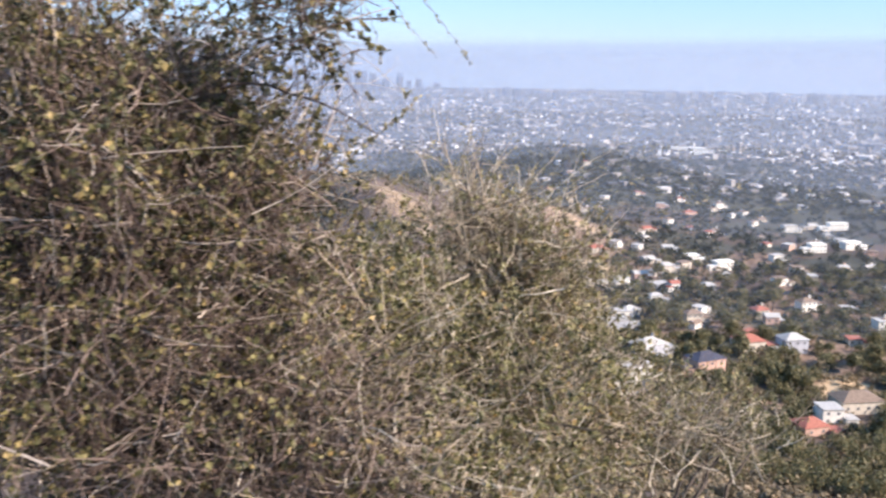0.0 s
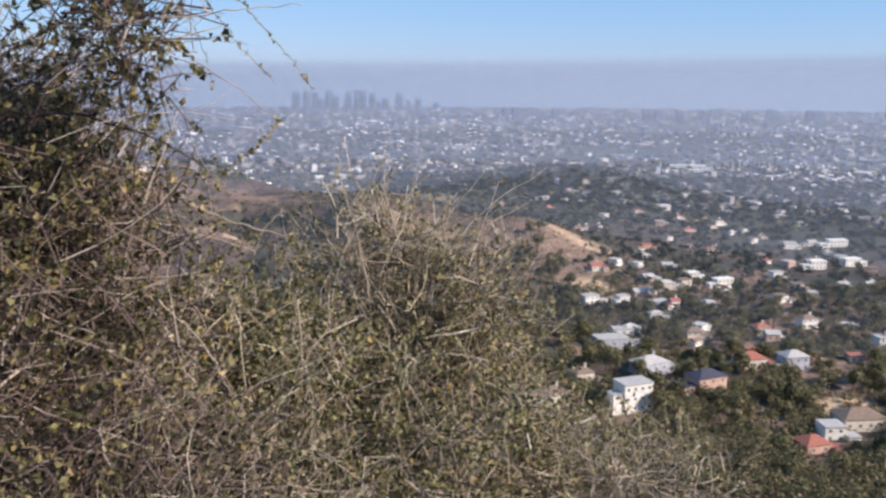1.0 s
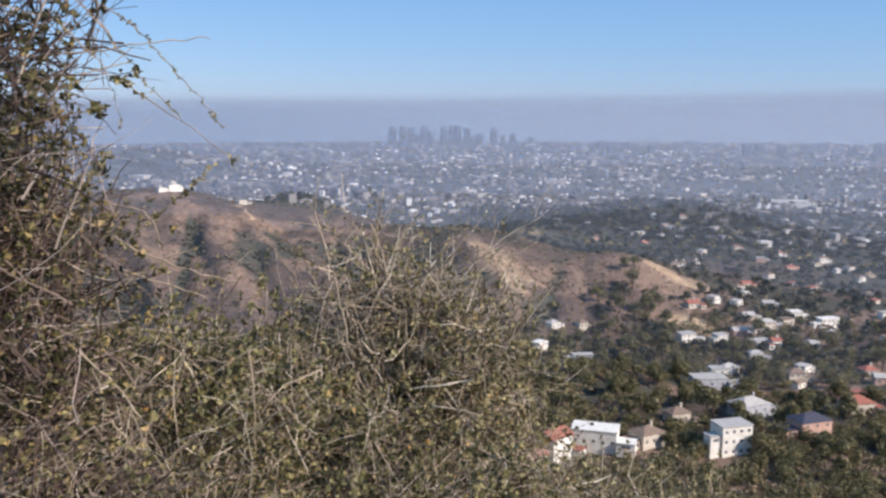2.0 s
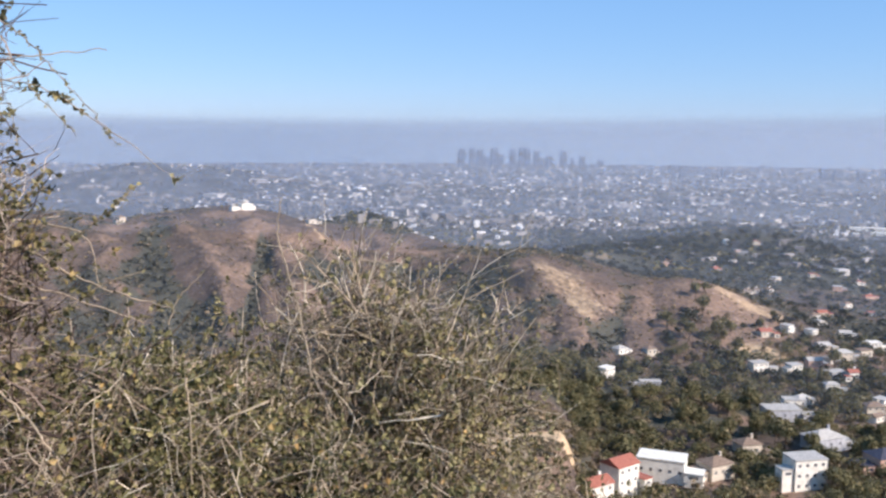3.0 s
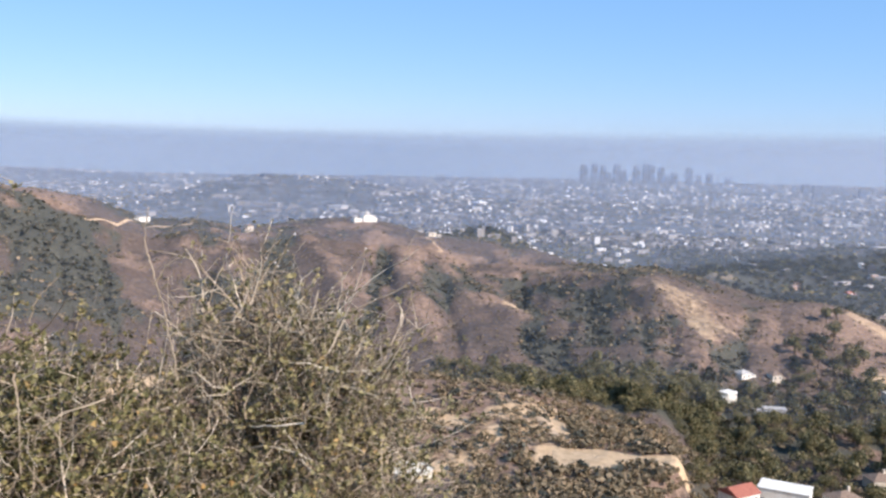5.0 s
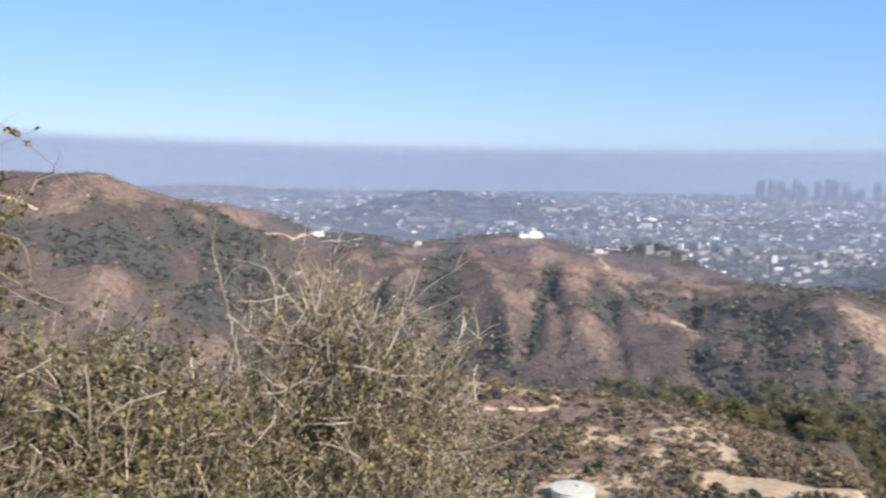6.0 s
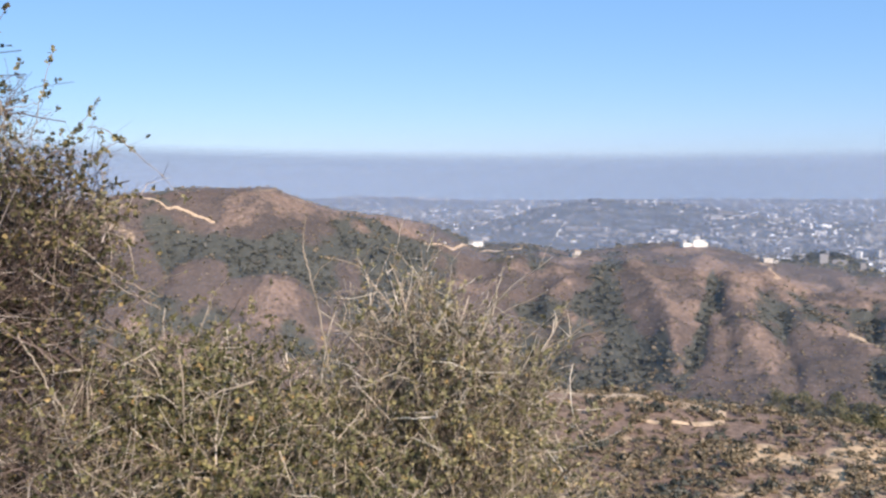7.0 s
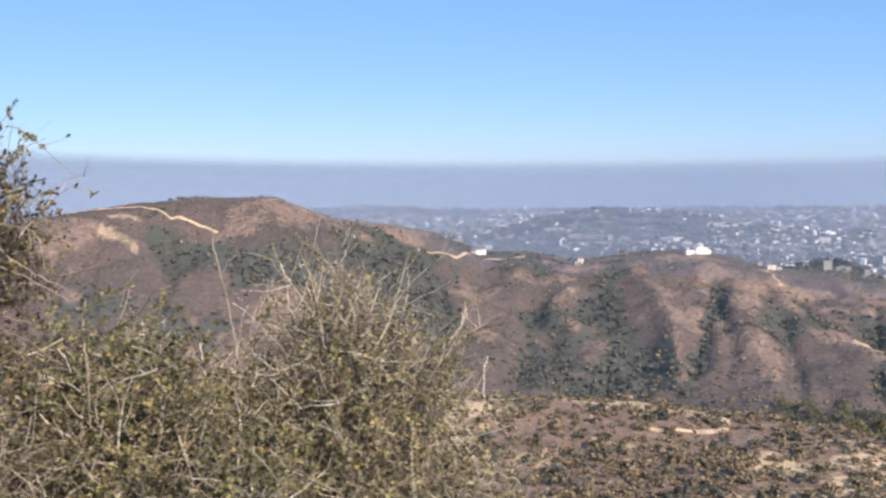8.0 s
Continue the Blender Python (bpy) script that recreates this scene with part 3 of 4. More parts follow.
def shrub(name, label, base, lobes, twigs, seed, leafy=0.7, wands=0, size=0.020, stems=24, leaf_mat=None, twig_mat=None):
    """A shrub: stems from its base into rounded lobes (centre, radii) that are filled with crossing twigs and small leaves."""
    rng = np.random.default_rng(seed)
    thing = new(name)
    thing.location = base
    base = np.array(base, float)
    centre = np.array([l[0] for l in lobes], float) - base
    radius = np.array([l[1] for l in lobes], float)
    share = np.prod(radius, 1) ** 0.75
    bare = np.array([l[2] if len(l) > 2 else 1.0 for l in lobes])
    share /= share.sum()
    which = rng.choice(len(lobes), stems, p=share)
    end = centre[which] + radius[which] * rng.uniform(-0.8, 0.8, (stems, 3))
    mid = end * rng.uniform(0.3, 0.6, (stems, 1)) + rng.normal(0, 0.1, (stems, 3)) + np.array([0, 0, 0.1])
    t = np.linspace(0, 1, 10)[None, :, None]
    foot = rng.normal(0, 0.06, (stems, 1, 3)) * np.array([1, 1, 0])
    path = (1 - t) ** 2 * foot + 2 * t * (1 - t) * mid[:, None] + t ** 2 * end[:, None] + rng.normal(0, 0.012, (stems, 10, 3)) * (t > 0)
    thick = rng.uniform(0.010, 0.020, stems)
    for k in range(stems):
        v, f = tubes(path[k:k + 1], taper(1, 10, thick[k:k + 1], 0.25), 6)
        mesh_object("stem", v, f, M_STEM, thing, smooth=True)
    which = rng.choice(len(lobes), twigs, p=share)
    tufts = twigs // 26
    tuft = rng.integers(0, tufts, twigs)
    fresh = (rng.random(tufts) ** 0.9 * 2 * leafy)[tuft] * bare[which]
    home = unit(rng.normal(0, 1, (tufts, 3)))[tuft]
    q = unit(home + rng.normal(0, 0.13, (twigs, 3)))
    uneven = 1 + 0.9 * fbm(q[:, 0] * 2.1 + which * 7 + seed, q[:, 1] * 1.3 + q[:, 2] * 2.3, 31, 3)
    q = q * (rng.uniform(0.12, 1.0, twigs) ** 0.5 * uneven)[:, None]
    p = centre[which] + radius[which] * q
    d = unit(0.7 * unit(q) + rng.normal(0, 0.62, (twigs, 3)) + np.array([0, 0, 0.16]))
    length = rng.uniform(0.12, 0.34, twigs) + 0.25 * rng.random(twigs) ** 4
    paths = shoots(rng, p - d * length[:, None] * 0.6, d, length, 4, 0.22)
    thick = 0.0012 + 0.0021 * rng.random(twigs) ** 2.2
    wood = [tubes(paths, taper(twigs, 5, thick), 3)]
    limbs = 46 * len(lobes)
    lobe = rng.choice(len(lobes), limbs, p=share)
    lq = unit(rng.normal(0, 1, (limbs, 3))) * rng.uniform(0.45, 0.95, (limbs, 1))
    ld = unit(0.8 * lq + rng.normal(0, 0.55, (limbs, 3)) + np.array([0, 0, 0.45]))
    ll = rng.uniform(0.2, 0.48, limbs)
    bough = shoots(rng, centre[lobe] + radius[lobe] * lq - ld * ll[:, None] * 0.6, ld, ll, 7, 0.19)
    wood.append(tubes(bough, taper(limbs, 8, rng.uniform(0.0022, 0.0048, limbs), 0.4), 4))
    half = twigs // 2
    pick = rng.choice(twigs, half, replace=False)
    subs = shoots(rng, paths[pick, 3], d[pick] + rng.normal(0, 0.6, (half, 3)), length[pick] * 0.5, 3, 0.22)
    wood.append(tubes(subs, taper(half, 4, thick[pick] * 0.7), 3))
    green = []
    for group, spots, chance in ((paths, 3, fresh), (subs, 2, fresh[pick])):
        chosen = group[rng.random(len(group)) < chance]
        at, along = along_paths(rng, chosen, spots)
        green.append(leaves_at(rng, at, along, 4, size))
    if wands:
        # bare forking branches that stand out of the top, stiff and a little crooked
        top_lobes = np.argsort(-centre[:, 2])[:3]
        which = top_lobes[rng.integers(0, len(top_lobes), wands)]
        top = np.stack([rng.uniform(-0.9, 0.9, wands), rng.uniform(-0.7, 0.7, wands), rng.uniform(-0.5, 0.3, wands)], -1)
        d = unit(np.stack([0.55 * top[:, 0] + rng.normal(0.1, 0.4, wands), rng.normal(0, 0.35, wands), np.ones(wands)], -1))
        length = 0.16 + 0.3 * rng.random(wands) ** 1.5
        long = shoots(rng, centre[which] + radius[which] * top, d, length, 6, 0.13)
        girth = rng.uniform(0.0022, 0.0044, wands)
        wood.append(tubes(long, taper(wands, 7, girth, 0.4), 4))
        for joint in (1, 2, 3, 4, 5):
            swing = unit(np.cross(d, rng.normal(0, 1, d.shape)))
            aim = unit(d + swing * rng.uniform(0.5, 1.0, (wands, 1)))
            reach = length * rng.uniform(0.18, 0.5, wands)
            fork = shoots(rng, long[:, joint], aim, reach, 4, 0.12)
            wood.append(tubes(fork, taper(wands, 5, girth * rng.uniform(0.4, 0.7, wands)), 3))
            tip = shoots(rng, fork[:, 2], aim + rng.normal(0, 0.55, d.shape), reach * 0.5, 3, 0.12)
            wood.append(tubes(tip, taper(wands, 4, girth * 0.38), 3))
            few = fork[rng.random(wands) < 0.5]
            at, along_fork = along_paths(rng, few, 3)
            green.append(leaves_at(rng, at, along_fork, 3, size * 0.7))
    tagged(mesh_object("twig_tangle", *join(wood), twig_mat or M_TWIG, thing, "dry grey-tan crossing twigs"), kind="stuff")
    tagged(mesh_object("foliage", *join(green), leaf_mat or M_LEAF, thing, "small olive-green leaves in tufts"), kind="stuff")
    return tagged(thing, label, "shrub", "shrubs beside the path")


def spray(label, points, thick, tufts, size, seed, each=5, seeds=0):
    """A single long shoot that grows out of a shrub, bare or with tufts of leaves."""
    rng = np.random.default_rng(seed)
    ctrl = np.array(points, float)
    t = np.linspace(0, len(ctrl) - 1, 7 * (len(ctrl) - 1) + 1)
    pts = np.stack([np.interp(t, range(len(ctrl)), ctrl[:, k]) for k in range(3)], -1)
    for _ in range(4):
        pts[1:-1] = 0.25 * pts[:-2] + 0.5 * pts[1:-1] + 0.25 * pts[2:]
    pts += rng.normal(0, 0.0022, pts.shape)
    thing = new("branch")
    thing.location = pts[0]
    pts = (pts - pts[0])[None]
    n = pts.shape[1]
    mesh_object("shoot", *tubes(pts, taper(1, n, thick), 5), M_TWIG, thing, smooth=True)
    if tufts:
        at, along = along_paths(rng, pts, tufts, 0.25)
        mesh_object("foliage", *leaves_at(rng, at, along, each, size), M_LEAF, thing)
    for k in range(seeds):
        bm = bmesh.new()
        bmesh.ops.create_icosphere(bm, subdivisions=1, radius=0.0038 * rng.uniform(0.7, 1.3))
        where = Vector(pts[0, n - 1 - 4 * k]) + Vector(rng.normal(0, 0.004, 3))
        for v in bm.verts:
            v.co = v.co * (1 + 0.25 * noise.noise(v.co * 300 + Vector((seed, k, 0)))) + where
        part("seed_head", bm, M_SEED, thing, "pale fluffy seed head")
    return tagged(thing, label, "branch", "long shoots of the shrubs")


shrub("shrub", "dense olive-brown chaparral shrub with bare upright twigs", (-0.15, 3.6, -0.8),
      [((-0.30, 3.4, 0.90), (0.34, 0.32, 0.22), 0.35), ((-0.04, 3.4, 0.70), (0.28, 0.3, 0.2), 0.5), ((-0.32, 3.38, 0.57), (0.44, 0.42, 0.34), 0.8), ((0.0, 3.45, 0.46), (0.34, 0.4, 0.34), 0.75), ((-0.2, 3.35, 0.12), (0.6, 0.45, 0.5)), ((0.16, 3.45, -0.02), (0.42, 0.42, 0.36), 0.7), ((-0.68, 3.15, 0.45), (0.3, 0.35, 0.32))], 4300, 11, 0.60, 60, 0.0215)
shrub("shrub", "low tangled brown and green chaparral shrub", (-1.0, 3.0, -0.8),
      [((-0.97, 2.75, 0.64), (0.4, 0.45, 0.34)), ((-1.05, 2.6, 0.3), (0.6, 0.55, 0.5)), ((-0.5, 2.65, 0.2), (0.5, 0.4, 0.45)), ((-0.6, 2.2, -0.1), (0.5, 0.35, 0.4), 0.6), ((-1.1, 2.1, 0.3), (0.4, 0.35, 0.5), 0.4)], 5600, 12, 0.74, 22, 0.022, leaf_mat=M_LEAF_MID)
# its sparse low front lobe of dark twigs is added where shade falls
shrub("shrub", "tall dense dark chaparral shrub with leafy tips, colours deepened for shade", (-1.7, 2.4, -0.8),
      [((-1.7, 2.3, 1.42), (0.42, 0.45, 0.42)), ((-1.2, 1.95, 1.75), (0.18, 0.18, 0.2)), ((-1.38, 2.25, 1.16), (0.3, 0.38, 0.4)), ((-1.46, 2.65, 1.33), (0.19, 0.28, 0.30)), ((-1.5, 2.2, 0.6), (0.55, 0.5, 0.6), 0.6), ((-2.4, 2.6, 1.3), (0.6, 0.5, 0.6)), ((-1.85, 1.9, 1.1), (0.45, 0.35, 0.8)), ((-1.25, 1.9, 0.22), (0.5, 0.3, 0.5), 0.3)], 9600, 13, 0.42, 5, leaf_mat=M_LEAF_DARK_SHADED, twig_mat=M_TWIG_DARK_SHADED)

shrub("shrub", "sparse dry low shrub on the slope's edge", (0.75, 3.5, -1.0),
      [((0.60, 3.4, -0.2), (0.34, 0.4, 0.26)), ((0.95, 3.5, -0.3), (0.34, 0.35, 0.26))], 420, 14, 0.4, 10, stems=6)

HANGING = "thin drooping shoot with small dark leaf tufts"
BARE = "bare pale tan shoot of the shrub"
LEAFY = "leafy olive shoot tip of the shrub"
spray(HANGING, [(-1.2, 1.9, 1.95), (-0.94, 1.87, 1.81), (-0.88, 1.87, 1.74), (-0.81, 1.87, 1.66), (-0.75, 1.87, 1.58)], 0.0016, 26, 0.008, 31, 4)
spray(HANGING, [(-1.05, 1.9, 1.86), (-0.96, 1.9, 1.74), (-0.91, 1.9, 1.67), (-0.84, 1.9, 1.6)], 0.0014, 20, 0.008, 32, 3)
spray(HANGING, [(-1.2, 1.9, 1.72), (-1.03, 1.9, 1.74), (-0.88, 1.9, 1.76), (-0.77, 1.9, 1.77)], 0.0022, 0, 0.01, 33)
spray(HANGING, [(-1.1, 1.95, 1.8), (-1.02, 1.95, 1.73), (-0.99, 1.95, 1.66), (-0.98, 1.95, 1.58)], 0.0013, 8, 0.008, 34, 3)
spray(LEAFY, [(-1.2, 2.3, 1.15), (-1.02, 2.23, 1.3), (-0.87, 2.23, 1.42), (-0.82, 2.23, 1.47)], 0.0022, 22, 0.013, 35, 5)
spray(LEAFY, [(-1.4, 2.5, 1.2), (-1.22, 2.5, 1.38), (-1.13, 2.5, 1.49)], 0.002, 14, 0.017, 36, 6)
spray(LEAFY, [(-1.35, 2.65, 1.75), (-1.15, 2.55, 1.73), (-0.94, 2.55, 1.59), (-0.79, 2.55, 1.47)], 0.0022, 6, 0.02, 37, 9)
spray(LEAFY, [(-1.6, 2.7, 1.6), (-1.42, 2.7, 1.78), (-1.34, 2.7, 1.85)], 0.002, 10, 0.018, 38, 6)
spray(LEAFY, [(-1.6, 2.6, 1.7), (-1.5, 2.6, 1.95), (-1.46, 2.6, 2.05)], 0.002, 9, 0.018, 39, 6)
spray(LEAFY, [(-1.5, 2.65, 1.45), (-1.36, 2.65, 1.6), (-1.28, 2.65, 1.66)], 0.002, 9, 0.018, 40, 6)
spray(LEAFY, [(-1.1, 2.7, 0.95), (-0.95, 2.7, 1.05), (-0.86, 2.7, 1.1)], 0.002, 8, 0.018, 41, 7)
spray(LEAFY, [(-0.85, 2.85, 0.85), (-0.76, 2.85, 1.0), (-0.74, 2.85, 1.08)], 0.002, 8, 0.018, 42, 7)
for k, pts in enumerate((
        [(-1.22, 2.4, 1.34), (-1.04, 2.4, 1.23), (-0.92, 2.4, 1.18), (-0.78, 2.4, 1.14)],
        [(-1.15, 2.3, 1.44), (-1.17, 2.3, 1.26), (-1.2, 2.3, 1.06)],
        [(-1.23, 2.3, 1.36), (-1.29, 2.3, 1.23), (-1.26, 2.3, 1.11)],
        [(-1.45, 2.2, 0.9), (-1.24, 2.2, 1.08)],
        [(-1.16, 2.1, 1.06), (-1.04, 2.1, 0.93), (-0.97, 2.1, 0.8), (-0.9, 2.1, 0.63), (-0.82, 2.1, 0.45)],
        [(-1.09, 2.2, 0.82), (-1.03, 2.2, 0.72), (-0.97, 2.2, 0.58)],
        [(-1.3, 2.5, 1.21), (-1.09, 2.5, 1.16), (-0.88, 2.5, 1.08)],
        [(-1.21, 2.4, 1.04), (-0.93, 2.4, 1.0)],
        [(-0.88, 2.75, 1.02), (-0.85, 2.75, 1.1), (-0.77, 2.75, 1.18)],
        [(-0.76, 2.45, 0.93), (-0.75, 2.45, 0.81), (-0.75, 2.45, 0.63)],
        [(-1.2, 2.5, 1.36), (-1.05, 2.5, 1.34), (-1.01, 2.5, 1.29), (-1.0, 2.5, 1.19)],
        [(-1.25, 2.7, 1.0), (-1.07, 2.7, 1.15), (-0.92, 2.7, 1.2)],
        [(-0.46, 2.95, 0.8), (-0.5, 2.95, 1.02), (-0.55, 2.95, 1.2), (-0.57, 2.95, 1.28), (-0.555, 2.95, 1.39)],
        [(-0.54, 2.95, 1.13), (-0.49, 2.95, 1.2), (-0.44, 2.95, 1.23)],
        [(-0.33, 3.3, 0.9), (-0.3, 3.3, 1.03), (-0.25, 3.3, 1.14), (-0.17, 3.3, 1.22)],
        [(-0.48, 3.1, 0.9), (-0.37, 3.1, 0.97), (-0.25, 3.1, 0.99)],
        [(-0.25, 3.36, 0.9), (-0.26, 3.36, 1.06), (-0.22, 3.36, 1.16), (-0.16, 3.36, 1.27)],
        [(-0.42, 3.5, 0.86), (-0.35, 3.5, 1.07), (-0.24, 3.5, 1.27)],
        [(-0.2, 3.35, 0.85), (0.06, 3.35, 0.98), (0.29, 3.35, 1.09)],
        [(-0.16, 3.45, 0.9), (0.0, 3.45, 1.08), (0.11, 3.45, 1.21)],
        [(-0.5, 3.3, 0.9), (-0.43, 3.3, 1.13), (-0.36, 3.3, 1.26)],
        [(-0.05, 3.2, 0.7), (0.1, 3.2, 0.86), (0.2, 3.2, 0.98)],
        [(-0.95, 2.3, 0.2), (-0.8, 2.3, 0.42), (-0.6, 2.3, 0.55)],
        [(-0.45, 2.9, 0.35), (-0.25, 2.9, 0.5), (-0.1, 2.9, 0.55)])):
    spray(BARE, pts, 0.0030 if k % 3 else 0.0038, (k % 3) * 2, 0.012, 60 + k, 4, 3 if k in (14, 16, 17, 18, 19, 20, 21) else 0)

# ---- woods and scrub ----
def clump_template(seed, leaves, lobes=5, flat=0.8, leaf=0.26):
    """A crown of radius 1: bent leaf clumps over several uneven lobes, with gaps."""
    rng = np.random.default_rng(seed)
    c = unit(rng.normal(0, 1, (lobes, 3))) * rng.uniform(0.25, 0.6, (lobes, 1))
    c[:, 2] *= flat
    rad = rng.uniform(0.38, 0.62, lobes)
    w = rng.integers(0, lobes, leaves)
    n = unit(rng.normal(0, 1, (leaves, 3)))
    n[:, 2] = np.abs(n[:, 2]) * 0.9 - 0.25
    n = unit(n)
    p = c[w] + n * (rad[w] * rng.uniform(0.72, 1.05, leaves))[:, None] * np.array([1, 1, flat])
    nor = unit(n + rng.normal(0, 0.45, n.shape))
    u = unit(np.cross(nor, rng.normal(0, 1, n.shape)))
    v = np.cross(nor, u)
    s = leaf * rng.uniform(0.6, 1.3, (leaves, 1))
    q = np.stack([p + u * s + v * s * 0.3, p + v * s * 0.9 - nor * s * 0.3, p - u * s * 0.8 - v * s * 0.2, p - v * s * 0.8 - nor * s * 0.35], 1)
    return q.reshape(-1, 3), np.arange(4 * leaves).reshape(leaves, 4)


def scatter(templates, x, y, size, tall, seed, sink=0.1):
    rng = np.random.default_rng(seed)
    z = terrain(x, y)[0]
    pieces = []
    kind = rng.integers(0, len(templates), len(x))
    for k, (tv, tf) in enumerate(templates):
        m = np.where(kind == k)[0]
        a = rng.uniform(0, 6.283, len(m))
        ca, sa = np.cos(a)[:, None], np.sin(a)[:, None]
        s = size[m][:, None]
        h = (size * tall)[m][:, None]
        vx = x[m][:, None] + s * (tv[:, 0] * ca - tv[:, 1] * sa)
        vy = y[m][:, None] + s * (tv[:, 0] * sa + tv[:, 1] * ca)
        vz = z[m][:, None] + h * (tv[:, 2] + 0.75 - sink)
        v = np.stack([vx, vy, vz], -1).reshape(-1, 3)
        f = (tf[None] + (np.arange(len(m)) * len(tv))[:, None, None]).reshape(-1, tf.shape[1])
        pieces.append((v, f))
    return join(pieces)


def polar(rng, n, a0, a1, r0, r1, power=1.0):
    az = np.radians(rng.uniform(a0, a1, n))
    r = r0 * (r1 / r0) ** (rng.random(n) ** power)
    return -np.sin(az) * r, np.cos(az) * r


rng = np.random.default_rng(5)
BUSH = [clump_template(40 + k, 32, 4, 0.75, 0.26) for k in range(6)]
TINY = [clump_template(50 + k, 7, 2, 0.7, 0.6) for k in range(5)]

# scrub on the bench and the slope below the path
x, y = polar(rng, 4600, -11, 36, 165, 345)
x2, y2 = polar(rng, 1500, -46, -9, 130, 330)
x, y = np.concatenate([x, x2]), np.concatenate([y, y2])
tank = np.abs(np.degrees(np.arctan2(-x, y)) - 6.3) < 2.8
keep = (terrain(x, y)[2] < 0.75) & ~(tank & (np.hypot(x, y) < 222))
x, y = x[keep], y[keep]
size = rng.uniform(0.8, 2.3, len(x)) * (0.7 + 0.9 * rng.random(len(x)) ** 3)
tagged(mesh_object("scrub", *scatter(BUSH, x, y, size, 0.8, 6), M_SCRUB), "brown and olive scrub scattered over the slopes", "scrub", kind="stuff")
x, y = polar(rng, 330, -9, 38, 170, 345)
keep = (terrain(x, y)[2] < 0.8) & ~((np.abs(np.degrees(np.arctan2(-x, y)) - 6.5) < 2.4) & (np.hypot(x, y) < 220))
x, y = x[keep], y[keep]
tagged(mesh_object("brush", *scatter(BUSH, x, y, rng.uniform(1.4, 3.4, len(x)), 0.75, 16), M_BRUSH), "rounded dark olive bushes dotted over the bench", "brush", kind="stuff")
x, y = polar(rng, 900, -15, -3, 185, 365)
keep = terrain(x, y)[2] < 0.7
x, y = x[keep], y[keep]
tagged(mesh_object("scrub", *scatter(BUSH, x, y, rng.uniform(0.9, 2.4, len(x)), 0.85, 17), M_SCRUB), "tan and olive scrub round the sandy clearing", "scrub", kind="stuff")
# scrub on the far ridge
x, y = polar(rng, 20000, -30, 54, 420, 745)
_, veg, dirt, _ = terrain(x, y)
keep = (dirt < 0.3) & (rng.random(len(x)) < 0.35 + 0.65 * veg)
x, y, veg = x[keep], y[keep], veg[keep]
size = rng.uniform(0.6, 1.6, len(x)) * (0.8 + 0.8 * veg)
green = veg + rng.uniform(-0.35, 0.35, len(veg)) > 0.55
tagged(mesh_object("scrub", *scatter(TINY, x[~green], y[~green], size[~green], 0.8, 7), M_SCRUB), "dry brown scrub on the ridge slopes", "scrub", kind="stuff")
tagged(mesh_object("brush", *scatter(TINY, x[green], y[green], size[green], 0.9, 8), M_BRUSH), "dark green brush filling the gullies", "brush", kind="stuff")

# ---- houses ----
HOUSE_SPOTS = []


